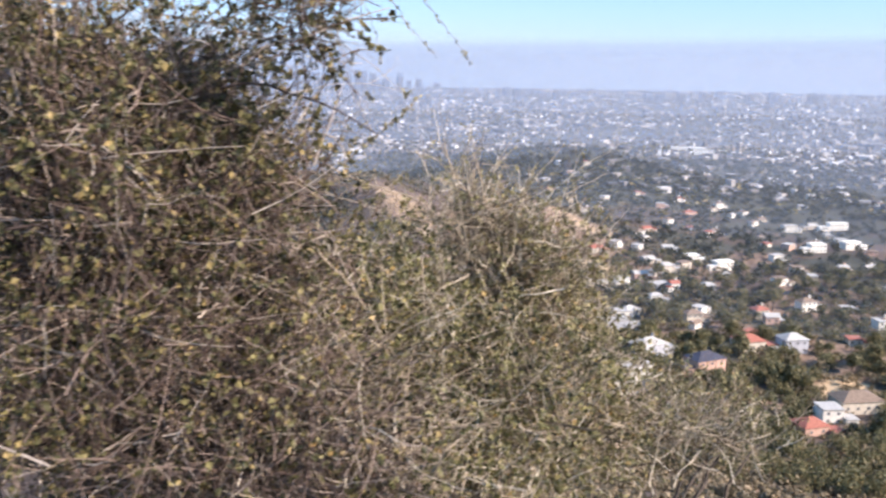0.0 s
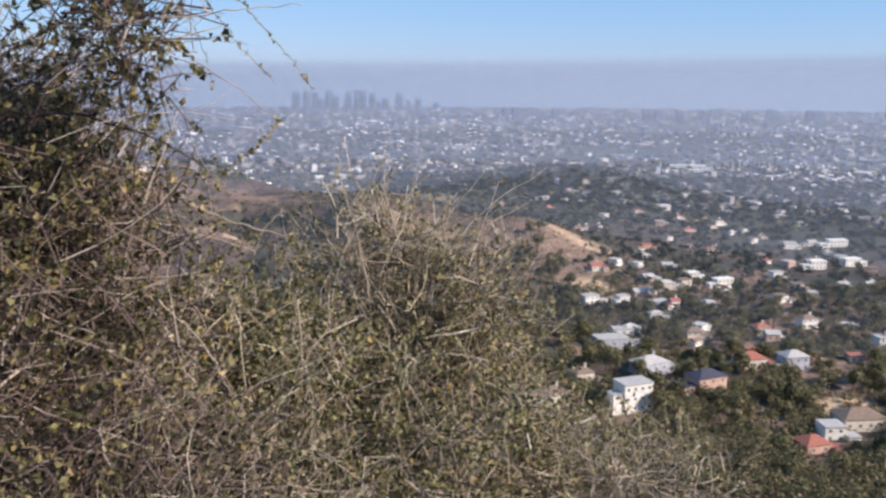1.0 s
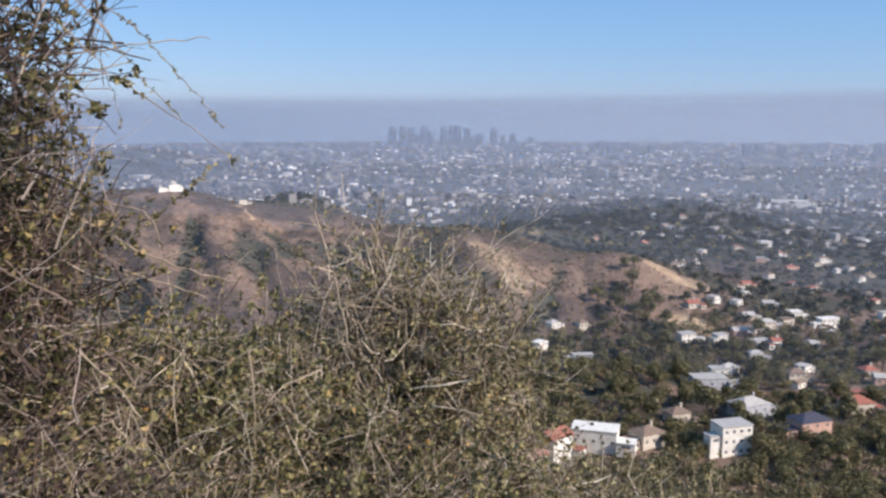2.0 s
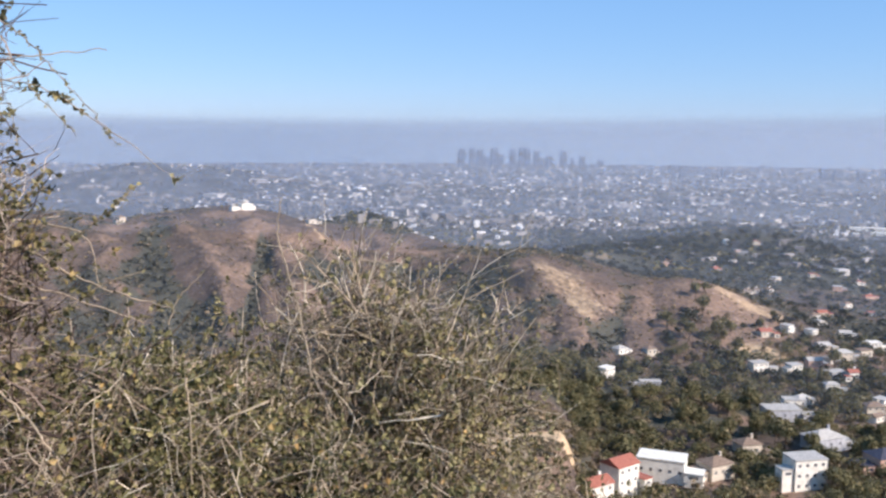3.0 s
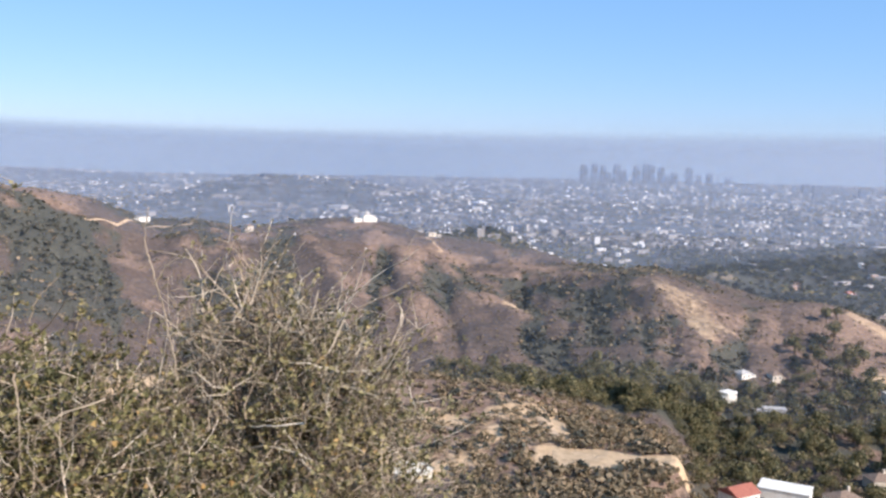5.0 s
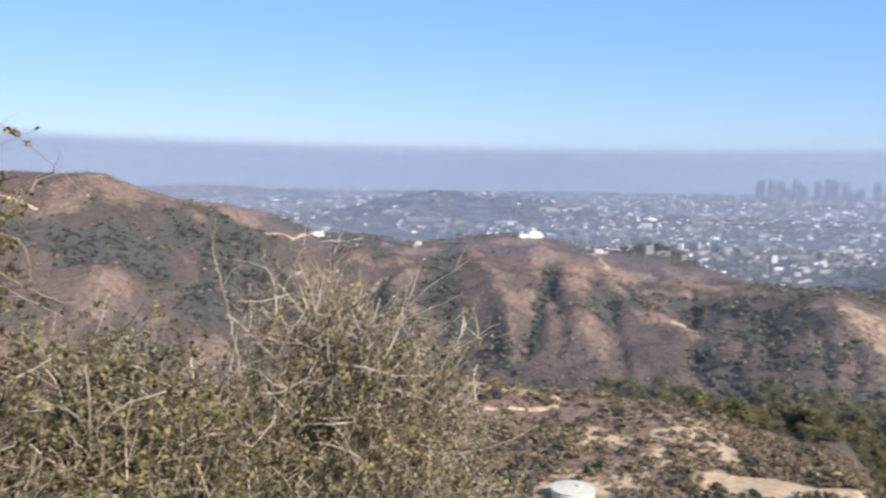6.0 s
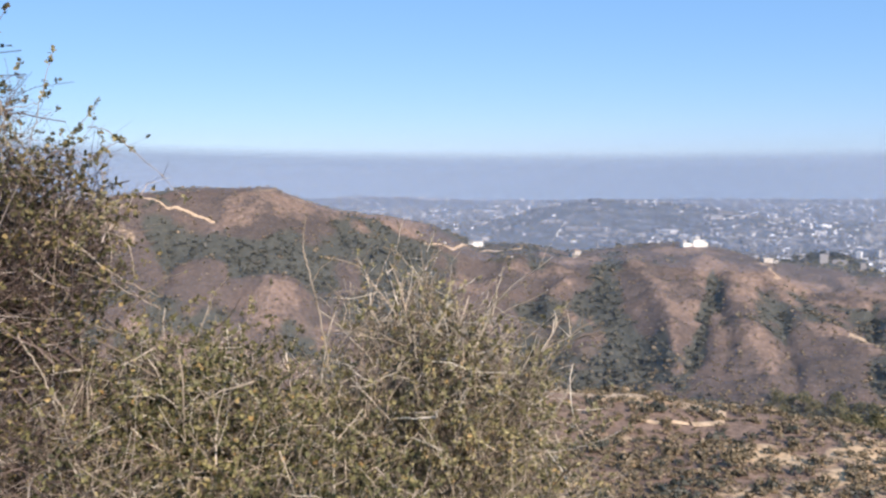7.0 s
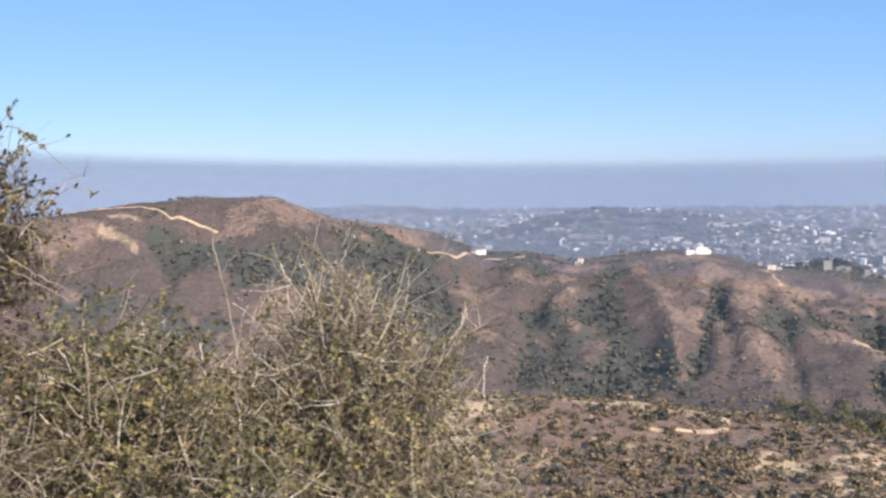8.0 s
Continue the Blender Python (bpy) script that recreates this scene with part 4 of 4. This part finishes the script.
def house(az, r, w, d, h, turn, wall, roof, style, label, windows=(3, 2), sink=0.6):
    """A house whose front looks back at the path, turned by some degrees. style: gable, hip or flat."""
    if 400 < r < 1000 and az < 0:
        w, d, h = 0.64 * w, 0.64 * d, 0.66 * h
    x, y, z = place(az, r)
    HOUSE_SPOTS.append((az, r, w))
    thing = new("house")
    thing.matrix_basis = pose(x, y, z - sink, 0, 0, az + turn + 33)
    bm = bmesh.new()
    box(bm, -w / 2, w / 2, -d / 2, d / 2, 0, h + sink)
    if style == "gable":
        peak = [bm.verts.new((sx * w / 2, 0, h + sink + d * 0.24)) for sx in (-1, 1)]
        bm.verts.ensure_lookup_table()
        bm.faces.new([bm.verts[4], peak[0], bm.verts[7]])
        bm.faces.new([bm.verts[5], bm.verts[6], peak[1]])
    part("wall", bm, wall, thing)
    bm = bmesh.new()
    top = h + sink
    o = 0.45
    if style == "flat":
        box(bm, -w / 2 - 0.25, w / 2 + 0.25, -d / 2 - 0.25, d / 2 + 0.25, top + 0.01, top + 0.4)
    else:
        ridge = w / 2 + o if style == "gable" else max(w / 2 - d / 2, 0.3)
        up = d * 0.24 + 0.25
        a = [bm.verts.new(p) for p in ((-w / 2 - o, -d / 2 - o, top), (w / 2 + o, -d / 2 - o, top), (w / 2 + o, d / 2 + o, top), (-w / 2 - o, d / 2 + o, top), (-ridge, 0, top + up), (ridge, 0, top + up))]
        for f in ((0, 1, 5, 4), (2, 3, 4, 5), (1, 2, 5), (3, 0, 4), (3, 2, 1, 0)):
            bm.faces.new([a[i] for i in f])
    part("roof", bm, roof, thing)
    pick = random.Random(int(az * 100) + int(r))
    if w >= 4.5:
        side = 1 if pick.random() < 0.6 else -1
        ww, wd, wh = w * pick.uniform(0.35, 0.6), d * pick.uniform(0.5, 0.85), sink + h * pick.uniform(0.45, 0.72)
        x0 = side * (w / 2 + 0.02) + (0 if side > 0 else -ww)
        y0 = -d / 2 - pick.uniform(-0.2, 0.35) * d
        bm = bmesh.new()
        box(bm, x0, x0 + ww, y0, y0 + wd, 0, wh)
        part("wing", bm, wall, thing)
        bm = bmesh.new()
        box(bm, x0 - 0.2, x0 + ww + 0.2, y0 - 0.3, y0 + wd + 0.2, wh + 0.01, wh + 0.3)
        part("wing_roof", bm, roof, thing)
        bm = bmesh.new()
        box(bm, x0 + ww * 0.25, x0 + ww * 0.75, y0 - 0.06, y0 + 0.04, wh - 1.7, wh - 0.7)
        part("window", bm, M_GLASS, thing)
    if style != "flat" and pick.random() < 0.5:
        bm = bmesh.new()
        box(bm, w * 0.2, w * 0.2 + 0.8, 0.2, 1.0, top + 0.1, top + d * 0.24 + 1.2)
        part("chimney", bm, wall, thing)
    cols, rows = windows
    for j in range(rows):
        for i in range(cols):
            cx = (i + 0.5) / cols * w - w / 2
            cz = sink + (j + 0.55) / rows * h
            ww, hh = min(0.2 * w / cols, 0.5), min(0.18 * h / rows, 0.5)
            bm = bmesh.new()
            box(bm, cx - ww, cx + ww, -d / 2 - 0.07, -d / 2 + 0.05, cz - hh, cz + hh)
            part("window", bm, M_GLASS, thing)
    for i in range(max(1, cols // 2)):
        cy = (i + 0.5) / max(1, cols // 2) * d - d / 2
        bm = bmesh.new()
        box(bm, w / 2 - 0.05, w / 2 + 0.07, cy - 0.7, cy + 0.7, sink + 0.45 * h, sink + 0.45 * h + 1.3)
        part("window", bm, M_GLASS, thing)
    return tagged(thing, label, "house", "houses of the valley")


WHITE_FLAT = "white stucco house with a flat pale roof among trees"
WHITE_RED = "white stucco house with a red tile roof"
CREAM = "cream stucco house with a brown roof among trees"
GREY = "grey house with a pale flat roof among trees"
for row in (
        (-14.3, 293, 9.5, 8, 10.5, 16, M_WHITE, M_REDROOF, "gable", "tall white stucco house with a red tile roof", (3, 3)),
        (-12.75, 281, 10, 7, 6, 10, M_WHITE, M_REDROOF, "gable", WHITE_RED, (3, 2)),
        (-16.9, 316, 16, 9, 8, -40, M_WHITE, M_WHITE, "flat", "long white stucco building with a flat white roof", (5, 1)),
        (-25.2, 322, 11.5, 8, 10.5, 0, M_WHITE, M_GREYROOF, "flat", "white four-storey apartment block with small windows", (4, 3)),
        (-20.1, 322, 10, 8, 5, 10, M_CREAM, M_BROWNROOF, "hip", CREAM, (3, 1)),
        (-21.9, 352, 8, 7, 4.5, 0, M_CREAM, M_BROWNROOF, "hip", CREAM, (2, 1)),
        (-29.6, 350, 13, 9, 6, 8, M_PINK, M_DARKROOF, "hip", "pink stucco house with a dark slate roof", (3, 2)),
        (-32.1, 385, 11, 9, 5, 0, M_CREAM, M_REDROOF, "hip", "cream house with a faded red tile roof", (3, 1)),
        (-26.1, 365, 13, 9, 5, 12, M_GREYWALL, M_GREYROOF, "hip", GREY, (3, 1)),
        (-23.7, 400, 14, 9, 4.5, -10, M_GREYWALL, M_GREYROOF, "flat", GREY, (3, 1)),
        (-22.3, 468, 13, 9, 6, 0, M_WHITE, M_GREYROOF, "flat", WHITE_FLAT, (3, 2)),
        (-24.3, 476, 10, 8, 6, 5, M_WHITE, M_GREYROOF, "flat", WHITE_FLAT, (3, 2)),
        (-28.7, 426, 12, 9, 7, -8, M_CREAM, M_BROWNROOF, "hip", CREAM, (3, 2)),
        (-32.6, 449, 11, 9, 6, 6, M_CREAM, M_REDROOF, "hip", "cream house with a faded red tile roof", (3, 2)),
        (-16.0, 431, 15, 7, 3.5, -20, M_GREYWALL, M_GREYROOF, "flat", GREY, (3, 1)),
        (-30.3, 537, 17, 9, 7, 5, M_WHITE, M_WHITE, "flat", WHITE_FLAT, (4, 2)),
        (-28.4, 545, 13, 9, 6, -5, M_WHITE, M_WHITE, "flat", WHITE_FLAT, (4, 2)),
        (-26.9, 510, 14, 9, 6, 0, M_CREAM, M_GREYROOF, "hip", CREAM, (3, 2)),
        (-26.6, 476, 14, 9, 4, 8, M_GREYWALL, M_GREYROOF, "flat", GREY, (3, 1)),
        (-24.4, 425, 15, 9, 4.5, -15, M_WHITE, M_GREYROOF, "flat", WHITE_FLAT, (3, 1)),
        (-13.3, 435, 10, 8, 6, 18, M_WHITE, M_WHITE, "flat", WHITE_FLAT, (3, 2)),
        (-14.1, 464, 9, 8, 5, 10, M_WHITE, M_GREYROOF, "hip", WHITE_FLAT, (2, 1)),
        (-15.9, 470, 8, 8, 5, 0, M_CREAM, M_BROWNROOF, "hip", CREAM, (2, 1)),
        (-38.4, 332, 15, 10, 5, 0, M_CREAM, M_BROWNROOF, "hip", CREAM, (4, 1)),
        (-36.0, 302, 9, 8, 3.5, 6, M_PINK, M_REDROOF, "hip", "pink house with a red tile roof", (2, 1)),
        (-37.0, 318, 7, 7, 5, -6, M_WHITE, M_GREYROOF, "flat", WHITE_FLAT, (2, 2)),
        (-39.5, 449, 14, 10, 6, 0, M_WHITE, M_GREYROOF, "flat", WHITE_FLAT, (3, 2)),
        (-35.2, 470, 13, 9, 7, 5, M_WHITE, M_BROWNROOF, "hip", WHITE_FLAT, (3, 2)),
        (-34.6, 390, 10, 8, 6, 0, M_GREYWALL, M_GREYROOF, "hip", GREY, (3, 2)),
        (-35.5, 620, 16, 10, 8, 0, M_WHITE, M_WHITE, "flat", WHITE_FLAT, (4, 2)),
        (-37.3, 640, 18, 10, 7, 8, M_WHITE, M_WHITE, "flat", WHITE_FLAT, (4, 2)),
        (-36.5, 720, 22, 10, 8, 0, M_WHITE, M_WHITE, "flat", WHITE_FLAT, (5, 2)),
        (-33.9, 700, 15, 10, 7, -6, M_WHITE, M_GREYROOF, "flat", WHITE_FLAT, (4, 2))):
    house(*row)
walls, roofs = (M_WHITE, M_WHITE, M_CREAM, M_CREAM, M_PINK), (M_GREYROOF, M_BROWNROOF, M_BROWNROOF, M_REDROOF, M_GREYROOF)
rnd = random.Random(8)
taken = []
while len(taken) < 96:
    az, r = rnd.uniform(-45, -13), 400 * (950 / 400) ** rnd.random()
    x, y, _ = place(az, r)
    if min([math.hypot(x - a, y - b) for a, b in taken] or [99]) < 15 or (r < 820 and az > -21):
        continue
    taken.append((x, y))
    k = rnd.randrange(5)
    house(az, r, rnd.uniform(7, 12), rnd.uniform(6, 9), rnd.choice((3.0, 4.0, 5.5)), rnd.uniform(-20, 30), walls[k], roofs[rnd.randrange(5)], rnd.choice(("flat", "hip", "gable")),
          ("white stucco house among trees", "white stucco house among trees", "cream stucco house among trees", "cream stucco house among trees", "pink stucco house among trees")[k], (2, 1))


def clear_of_houses(x, y, front=24.0):
    """True where a tree neither stands in a house nor hides its front from the path, nor grows on the bare spur."""
    az, r = np.degrees(np.arctan2(-x, y)), np.hypot(x, y)
    free = ~((az > -16.5) & (r > 452) & (r < 640))
    for a, d, w in HOUSE_SPOTS:
        beside = np.abs(np.radians(az - a)) * d < w / 2 + 2.2
        reach = front if d < 345 else 0.34 * front
        free &= ~(beside & (r > d - reach) & (r < d + 7))
    return free


# trees of the valley
def tree_kind(seed):
    """Trunk and limbs with an uneven crown, about 8 m tall."""
    rng = np.random.default_rng(seed)
    thing = new("tree")
    trunk = shoots(rng, np.zeros((1, 3)), np.array([[0, 0, 1.0]]), np.array([4.0]), 5, 0.08)
    ends = trunk[:, 3].repeat(5, 0)
    limbs = shoots(rng, ends, unit(rng.normal(0, 0.8, (5, 3)) + np.array([0, 0, 1.0])), rng.uniform(1.8, 3.2, 5), 4, 0.15)
    mesh_object("trunk", *join([tubes(trunk, taper(1, 6, [0.28], 0.5), 7), tubes(limbs, taper(5, 5, [0.13] * 5, 0.3), 5)]), M_TRUNK, thing, smooth=True)
    v, f = clump_template(seed + 1, 620, 9, 0.9, 0.085)
    v = v * np.array([3.3, 3.3, 3.4]) + np.array([0, 0, 4.9])
    inner, g = clump_template(seed + 2, 90, 6, 0.9, 0.24)
    inner = inner * np.array([2.5, 2.5, 2.7]) + np.array([0, 0, 4.8])
    tagged(mesh_object("crown", *join([(v, f), (inner, g)]), M_CROWN, thing), "uneven dark green leafy crown")
    return tagged(thing, "dark green broadleaf tree among the hillside houses", "tree", "trees of the valley")


def stand(thing, x, y, scale, turn):
    thing.matrix_basis = Matrix.LocRotScale((x, y, land(x, y) - 0.2), Euler((0, 0, turn)), (scale, scale, scale * random.uniform(0.85, 1.2)))


kinds = [tree_kind(s) for s in (101, 111, 121, 131)]
x, y = polar(rng, 290, -46, -11.5, 300, 560)
x2, y2 = polar(rng, 80, -15, 3, 378, 440)
x, y = np.concatenate([x, x2]), np.concatenate([y, y2])
bare = terrain(x, y)[2] > 0.3
x[bare], y[bare] = polar(rng, int(bare.sum()), -45, -22, 330, 520)
free = clear_of_houses(x, y)
x, y = x[free], y[free]
for k in range(len(x)):
    t = kinds[k] if k < 4 else copy_thing(kinds[k % 4], Matrix())
    stand(t, x[k], y[k], rng.uniform(0.75, 1.45), rng.uniform(0, 6.28))
# dry brush between the trees
x, y = polar(rng, 1500, -46, -11.5, 190, 540)
free = clear_of_houses(x, y, 16)
x, y = x[free], y[free]
SCRUB = [clump_template(90 + k, 60, 6, 0.85, 0.2) for k in range(5)]
tagged(mesh_object("dry_brush", *scatter(SCRUB, x, y, rng.uniform(1.3, 3.4, len(x)), 0.9, 13), M_SCRUB), "tan dry brush on the slope below the houses", "brush", kind="stuff")
# the woods further off
WOOD = [clump_template(70 + k, 90, 6, 0.9, 0.17) for k in range(6)]
x, y = polar(rng, 2300, -46, -11, 430, 1350)
x2, y2 = polar(rng, 260, -6, 8, 900, 1010)
x3, y3 = polar(rng, 1750, -46, -11.5, 225, 560)
x4, y4 = polar(rng, 420, -13, 5, 372, 440)
x3, y3 = np.concatenate([x3, x4]), np.concatenate([y3, y4])
x, y = np.concatenate([x, x2]), np.concatenate([y, y2])
keep = (terrain(x, y)[2] < 0.4) & clear_of_houses(x, y, 14) & (rng.random(len(x)) > 1.1 * cover_of(x, y)[5])
x, y = x[keep], y[keep]
az3 = np.degrees(np.arctan2(-x3, y3))
keep = (terrain(x3, y3)[2] < 0.4) & (rng.random(len(x3)) > 1.1 * cover_of(x3, y3)[5]) & clear_of_houses(x3, y3) & ~((np.abs(az3 + 24) < 1.7) & (np.hypot(x3, y3) < 240))
x3, y3 = x3[keep], y3[keep]
FINE = [clump_template(80 + k, 240, 9, 0.95, 0.09) for k in range(6)]
tagged(mesh_object("woods", *scatter(FINE, x3, y3, rng.uniform(2.0, 4.8, len(x3)), 1.0, 10), M_CROWN), "olive-green trees and tall brush below the houses", "woods", kind="stuff")
tagged(mesh_object("woods", *scatter(WOOD, x, y, rng.uniform(1.8, 4.6, len(x)), 0.95, 9), M_EVERGREEN), "dark green trees covering the residential hills", "woods", kind="stuff")

x, y = polar(rng, 1500, -38, -9, 830, 1330)
tagged(mesh_object("woods", *scatter(WOOD, x, y, rng.uniform(3.0, 5.5, len(x)), 0.9, 12), M_EVERGREEN), "dark evergreen trees covering the wooded rise", "woods", kind="stuff")

# ---- things on the ridge and the bench ----
def cylinder(bm, x, y, z0, z1, r0, r1, n=24):
    a = [bm.verts.new((x + r0 * math.cos(2 * math.pi * k / n), y + r0 * math.sin(2 * math.pi * k / n), z0)) for k in range(n)]
    b = [bm.verts.new((x + r1 * math.cos(2 * math.pi * k / n), y + r1 * math.sin(2 * math.pi * k / n), z1)) for k in range(n)]
    for k in range(n):
        bm.faces.new((a[k], a[(k + 1) % n], b[(k + 1) % n], b[k]))
    bm.faces.new(b)
    bm.faces.new(a[::-1])


def build_tank():
    x, y, z = place(6.12, 208)
    thing = new("water_tank")
    thing.location = (x, y, z - 1)
    top = EYE - 208 * math.tan(radians(19.75)) - z + 1
    bm = bmesh.new()
    cylinder(bm, 0, 0, 0, top, 5.0, 5.0, 48)
    part("tank_wall", bm, M_TANK, thing)
    bm = bmesh.new()
    cylinder(bm, 0, 0, top + 0.01, top + 0.4, 5.15, 0.5, 48)
    part("tank_roof", bm, M_TANK, thing)
    bm = bmesh.new()
    cylinder(bm, 1.5, 0, top + 0.3, top + 0.9, 0.45, 0.45, 14)
    part("vent", bm, M_TANK, thing)
    tagged(thing, "round off-white water tank on the scrubby bench", "water tank")


def build_observatory():
    x, y, z = place(9.4, 706)
    thing = new("observatory")
    thing.matrix_basis = pose(x, y, z - 1.0, 0, 0, 30) @ Matrix.Scale(0.6, 4)
    for name, x0, x1, y0, h in (("main_hall", -2, 11, -6, 8.5), ("wing", -14, -2.1, -4, 5.0), ("wing", 11.1, 17, -4, 5.0)):
        bm = bmesh.new()
        box(bm, x0, x1, y0, 6, 0, h)
        part(name, bm, M_WHITE, thing)
    for cx, r, z0 in ((4.5, 4.6, 8.5), (-11, 2.6, 5.0), (14, 2.6, 5.0)):
        bm = bmesh.new()
        cylinder(bm, cx, 0, z0 - 0.2, z0 + 1.0, r, r, 24)
        for k in range(5):
            a0, a1 = k * math.pi / 10, (k + 1) * math.pi / 10
            cylinder(bm, cx, 0, z0 + 1.0 + r * math.sin(a0), z0 + 1.0 + r * math.sin(a1), r * math.cos(a0), max(r * math.cos(a1), 0.05), 24)
        part("dome", bm, M_GREYROOF, thing, "pale copper-grey dome")
    tagged(thing, "white domed observatory building on the ridge top", "observatory")


house(-27.9, 1560, 56, 16, 6, -26, M_WHITE, M_WHITE, "flat", "long pale flat-roofed hall in the hazy city", (4, 1))
house(-28.6, 1480, 40, 14, 4, -26, M_WHITE, M_WHITE, "flat", "long pale flat-roofed hall in the hazy city", (4, 1))
def build_rock(az, r, size, seed):
    """A weathered sandstone outcrop."""
    x, y, z = place(az, r)
    bm = bmesh.new()
    bmesh.ops.create_icosphere(bm, subdivisions=4, radius=1.0)
    for v in bm.verts:
        n = noise.fractal(v.co * 1.3 + Vector((seed, 0, 0)), 1.0, 2.0, 4)
        crack = abs(noise.noise(v.co * 2.6 + Vector((0, seed, 0))))
        v.co = v.co * (1 + 0.35 * n - 0.25 * max(0, 0.15 - crack) / 0.15)
        v.co = Vector((v.co.x * size, v.co.y * size * 0.8, v.co.z * size * 0.62))
    me = bpy.data.meshes.new("rock_outcrop")
    bm.to_mesh(me)
    bm.free()
    me.shade_smooth()
    me.materials.append(M_ROCK)
    ob = new("rock_outcrop", me)
    ob.location = (x, y, z + size * 0.1)
    tagged(ob, "pale tan sandstone outcrop on the scrubby slope", "rock")


build_rock(-23.8, 232, 6.4, 3.0)
build_rock(-24.7, 226, 3.2, 9.0)
build_tank()
build_observatory()
house(5.2, 690, 7, 5, 2.6, 0, M_CREAM, M_CREAM, "flat", "small cream building on the ridge", (1, 1))
house(22.6, 684, 9, 6, 3, 0, M_WHITE, M_GREYROOF, "flat", "small white building beside the ridge road", (1, 1))
house(16.4, 684, 5, 5, 5, 0, M_CREAM, M_BROWNROOF, "hip", "small tan hut on a brown hilltop", (1, 1))

# ---- the city on the plain ----
def city_blocks(n, seed, r0, r1, size, tall, power=1.0):
    rng = np.random.default_rng(seed)
    x, y = polar(rng, n, -46, 50, r0, r1, power)
    # few buildings on the wooded far hill, and districts of uneven density
    wooded = np.exp(-((np.degrees(np.arctan2(-x, y)) - 14) / 6) ** 2 - ((np.hypot(x, y) - 2350) / 330) ** 2)
    keep = rng.random(n) > 0.7 * wooded + 0.9 * step(0.05, 0.4, fbm(x / 260, y / 260, 61, 3))
    x, y = x[keep], y[keep]
    n = len(x)
    z = terrain(x, y)[0]
    r = np.hypot(x, y)
    s = rng.uniform(*size, n) * (0.8 + r / 4000)
    w, d = s * rng.uniform(0.5, 1.3, n), s * rng.uniform(0.5, 1.0, n)
    h = rng.uniform(*tall, n) * (1 + 1.1 * (rng.random(n) > 0.96) * (s < 12))
    a = np.radians(rng.choice([8.0, 8.0, 35.0, -20.0], n) + rng.normal(0, 3, n))
    corner = np.array([(-1, -1, 0), (1, -1, 0), (1, 1, 0), (-1, 1, 0), (-1, -1, 1), (1, -1, 1), (1, 1, 1), (-1, 1, 1)], float)
    lx, ly = corner[:, 0] * w[:, None] / 2, corner[:, 1] * d[:, None] / 2
    v = np.stack([x[:, None] + lx * np.cos(a)[:, None] - ly * np.sin(a)[:, None], y[:, None] + lx * np.sin(a)[:, None] + ly * np.cos(a)[:, None], z[:, None] - 1 + corner[:, 2] * (h[:, None] + 1)], -1)
    quad = np.array([(4, 5, 6, 7), (0, 1, 5, 4), (1, 2, 6, 5), (2, 3, 7, 6), (3, 0, 4, 7)])
    return v.reshape(-1, 3), (quad[None] + (np.arange(n) * 8)[:, None, None]).reshape(-1, 4)


tagged(mesh_object("city_blocks", *join([city_blocks(1900, 21, 850, 1600, (5, 10), (2.5, 5)), city_blocks(15000, 22, 1350, 4750, (3, 8), (2.5, 6.5)), city_blocks(3500, 25, 2600, 4800, (4, 10), (4, 9)), city_blocks(600, 23, 1500, 4700, (12, 30), (4, 9))]), M_CITY),
       "countless pale low buildings of a city in haze", "city", kind="stuff")
x, y = polar(rng, 4600, -46, 50, 780, 1700)
x2, y2 = polar(rng, 6800, -46, 50, 1500, 4300)
x, y = np.concatenate([x, x2]), np.concatenate([y, y2])
size = rng.uniform(1.6, 4.2, len(x)) * (0.8 + np.hypot(x, y) / 4500)
tagged(mesh_object("city_trees", *scatter(TINY, x, y, size, 0.8, 24), M_CROWN), "dark street trees among the far city blocks", "trees", kind="stuff")


def tower(az, r, width, top_el, label, crown):
    x, y, z = place(az, r)
    thing = new("tower")
    thing.matrix_basis = pose(x, y, z - 1, 0, 0, az + 20)
    h = EYE + r * math.tan(radians(top_el)) - z + 1
    w = width / 2
    bm = bmesh.new()
    box(bm, -w, w, -w, w, 0, h * 0.8)
    part("shaft", bm, M_TOWER, thing)
    bm = bmesh.new()
    k = 0.8 if crown else 0.97
    box(bm, -w * k, w * k, -w * k, w * k, h * 0.8 + 0.02, h)
    part("crown", bm, M_TOWER, thing)
    for j in range(4):
        bm = bmesh.new()
        zz = h * (0.1 + 0.18 * j)
        box(bm, -w - 0.4, w + 0.4, -w - 0.4, w + 0.4, zz, zz + h * 0.07)
        part("window_band", bm, M_BAND, thing)
    tagged(thing, label, "tower", "downtown skyline")


TALL = "tall blue-grey office tower dim in the haze"
for row in ((-4.1, 30, -0.95), (-4.75, 28, -0.9), (-5.25, 24, -1.0), (-6.1, 30, -0.88), (-6.5, 22, -1.25), (-7.25, 26, -0.95), (-7.8, 28, -0.85), (-8.15, 24, -0.9), (-8.7, 24, -1.05), (-9.5, 24, -1.35),
            (-10.35, 26, -1.0), (-10.9, 18, -1.45), (-11.5, 22, -1.35), (-12.6, 22, -1.55), (-5.6, 22, -1.4), (-9.1, 20, -1.5)):
    tower(row[0], 4350, row[1], row[2], TALL, row[1] > 25)
rnd = random.Random(4)
for k in range(16):
    tower(rnd.uniform(-36, -15), rnd.uniform(3200, 4100), rnd.uniform(16, 30), rnd.uniform(-2.05, -1.75), "mid-rise block standing out of the hazy city", k % 2)
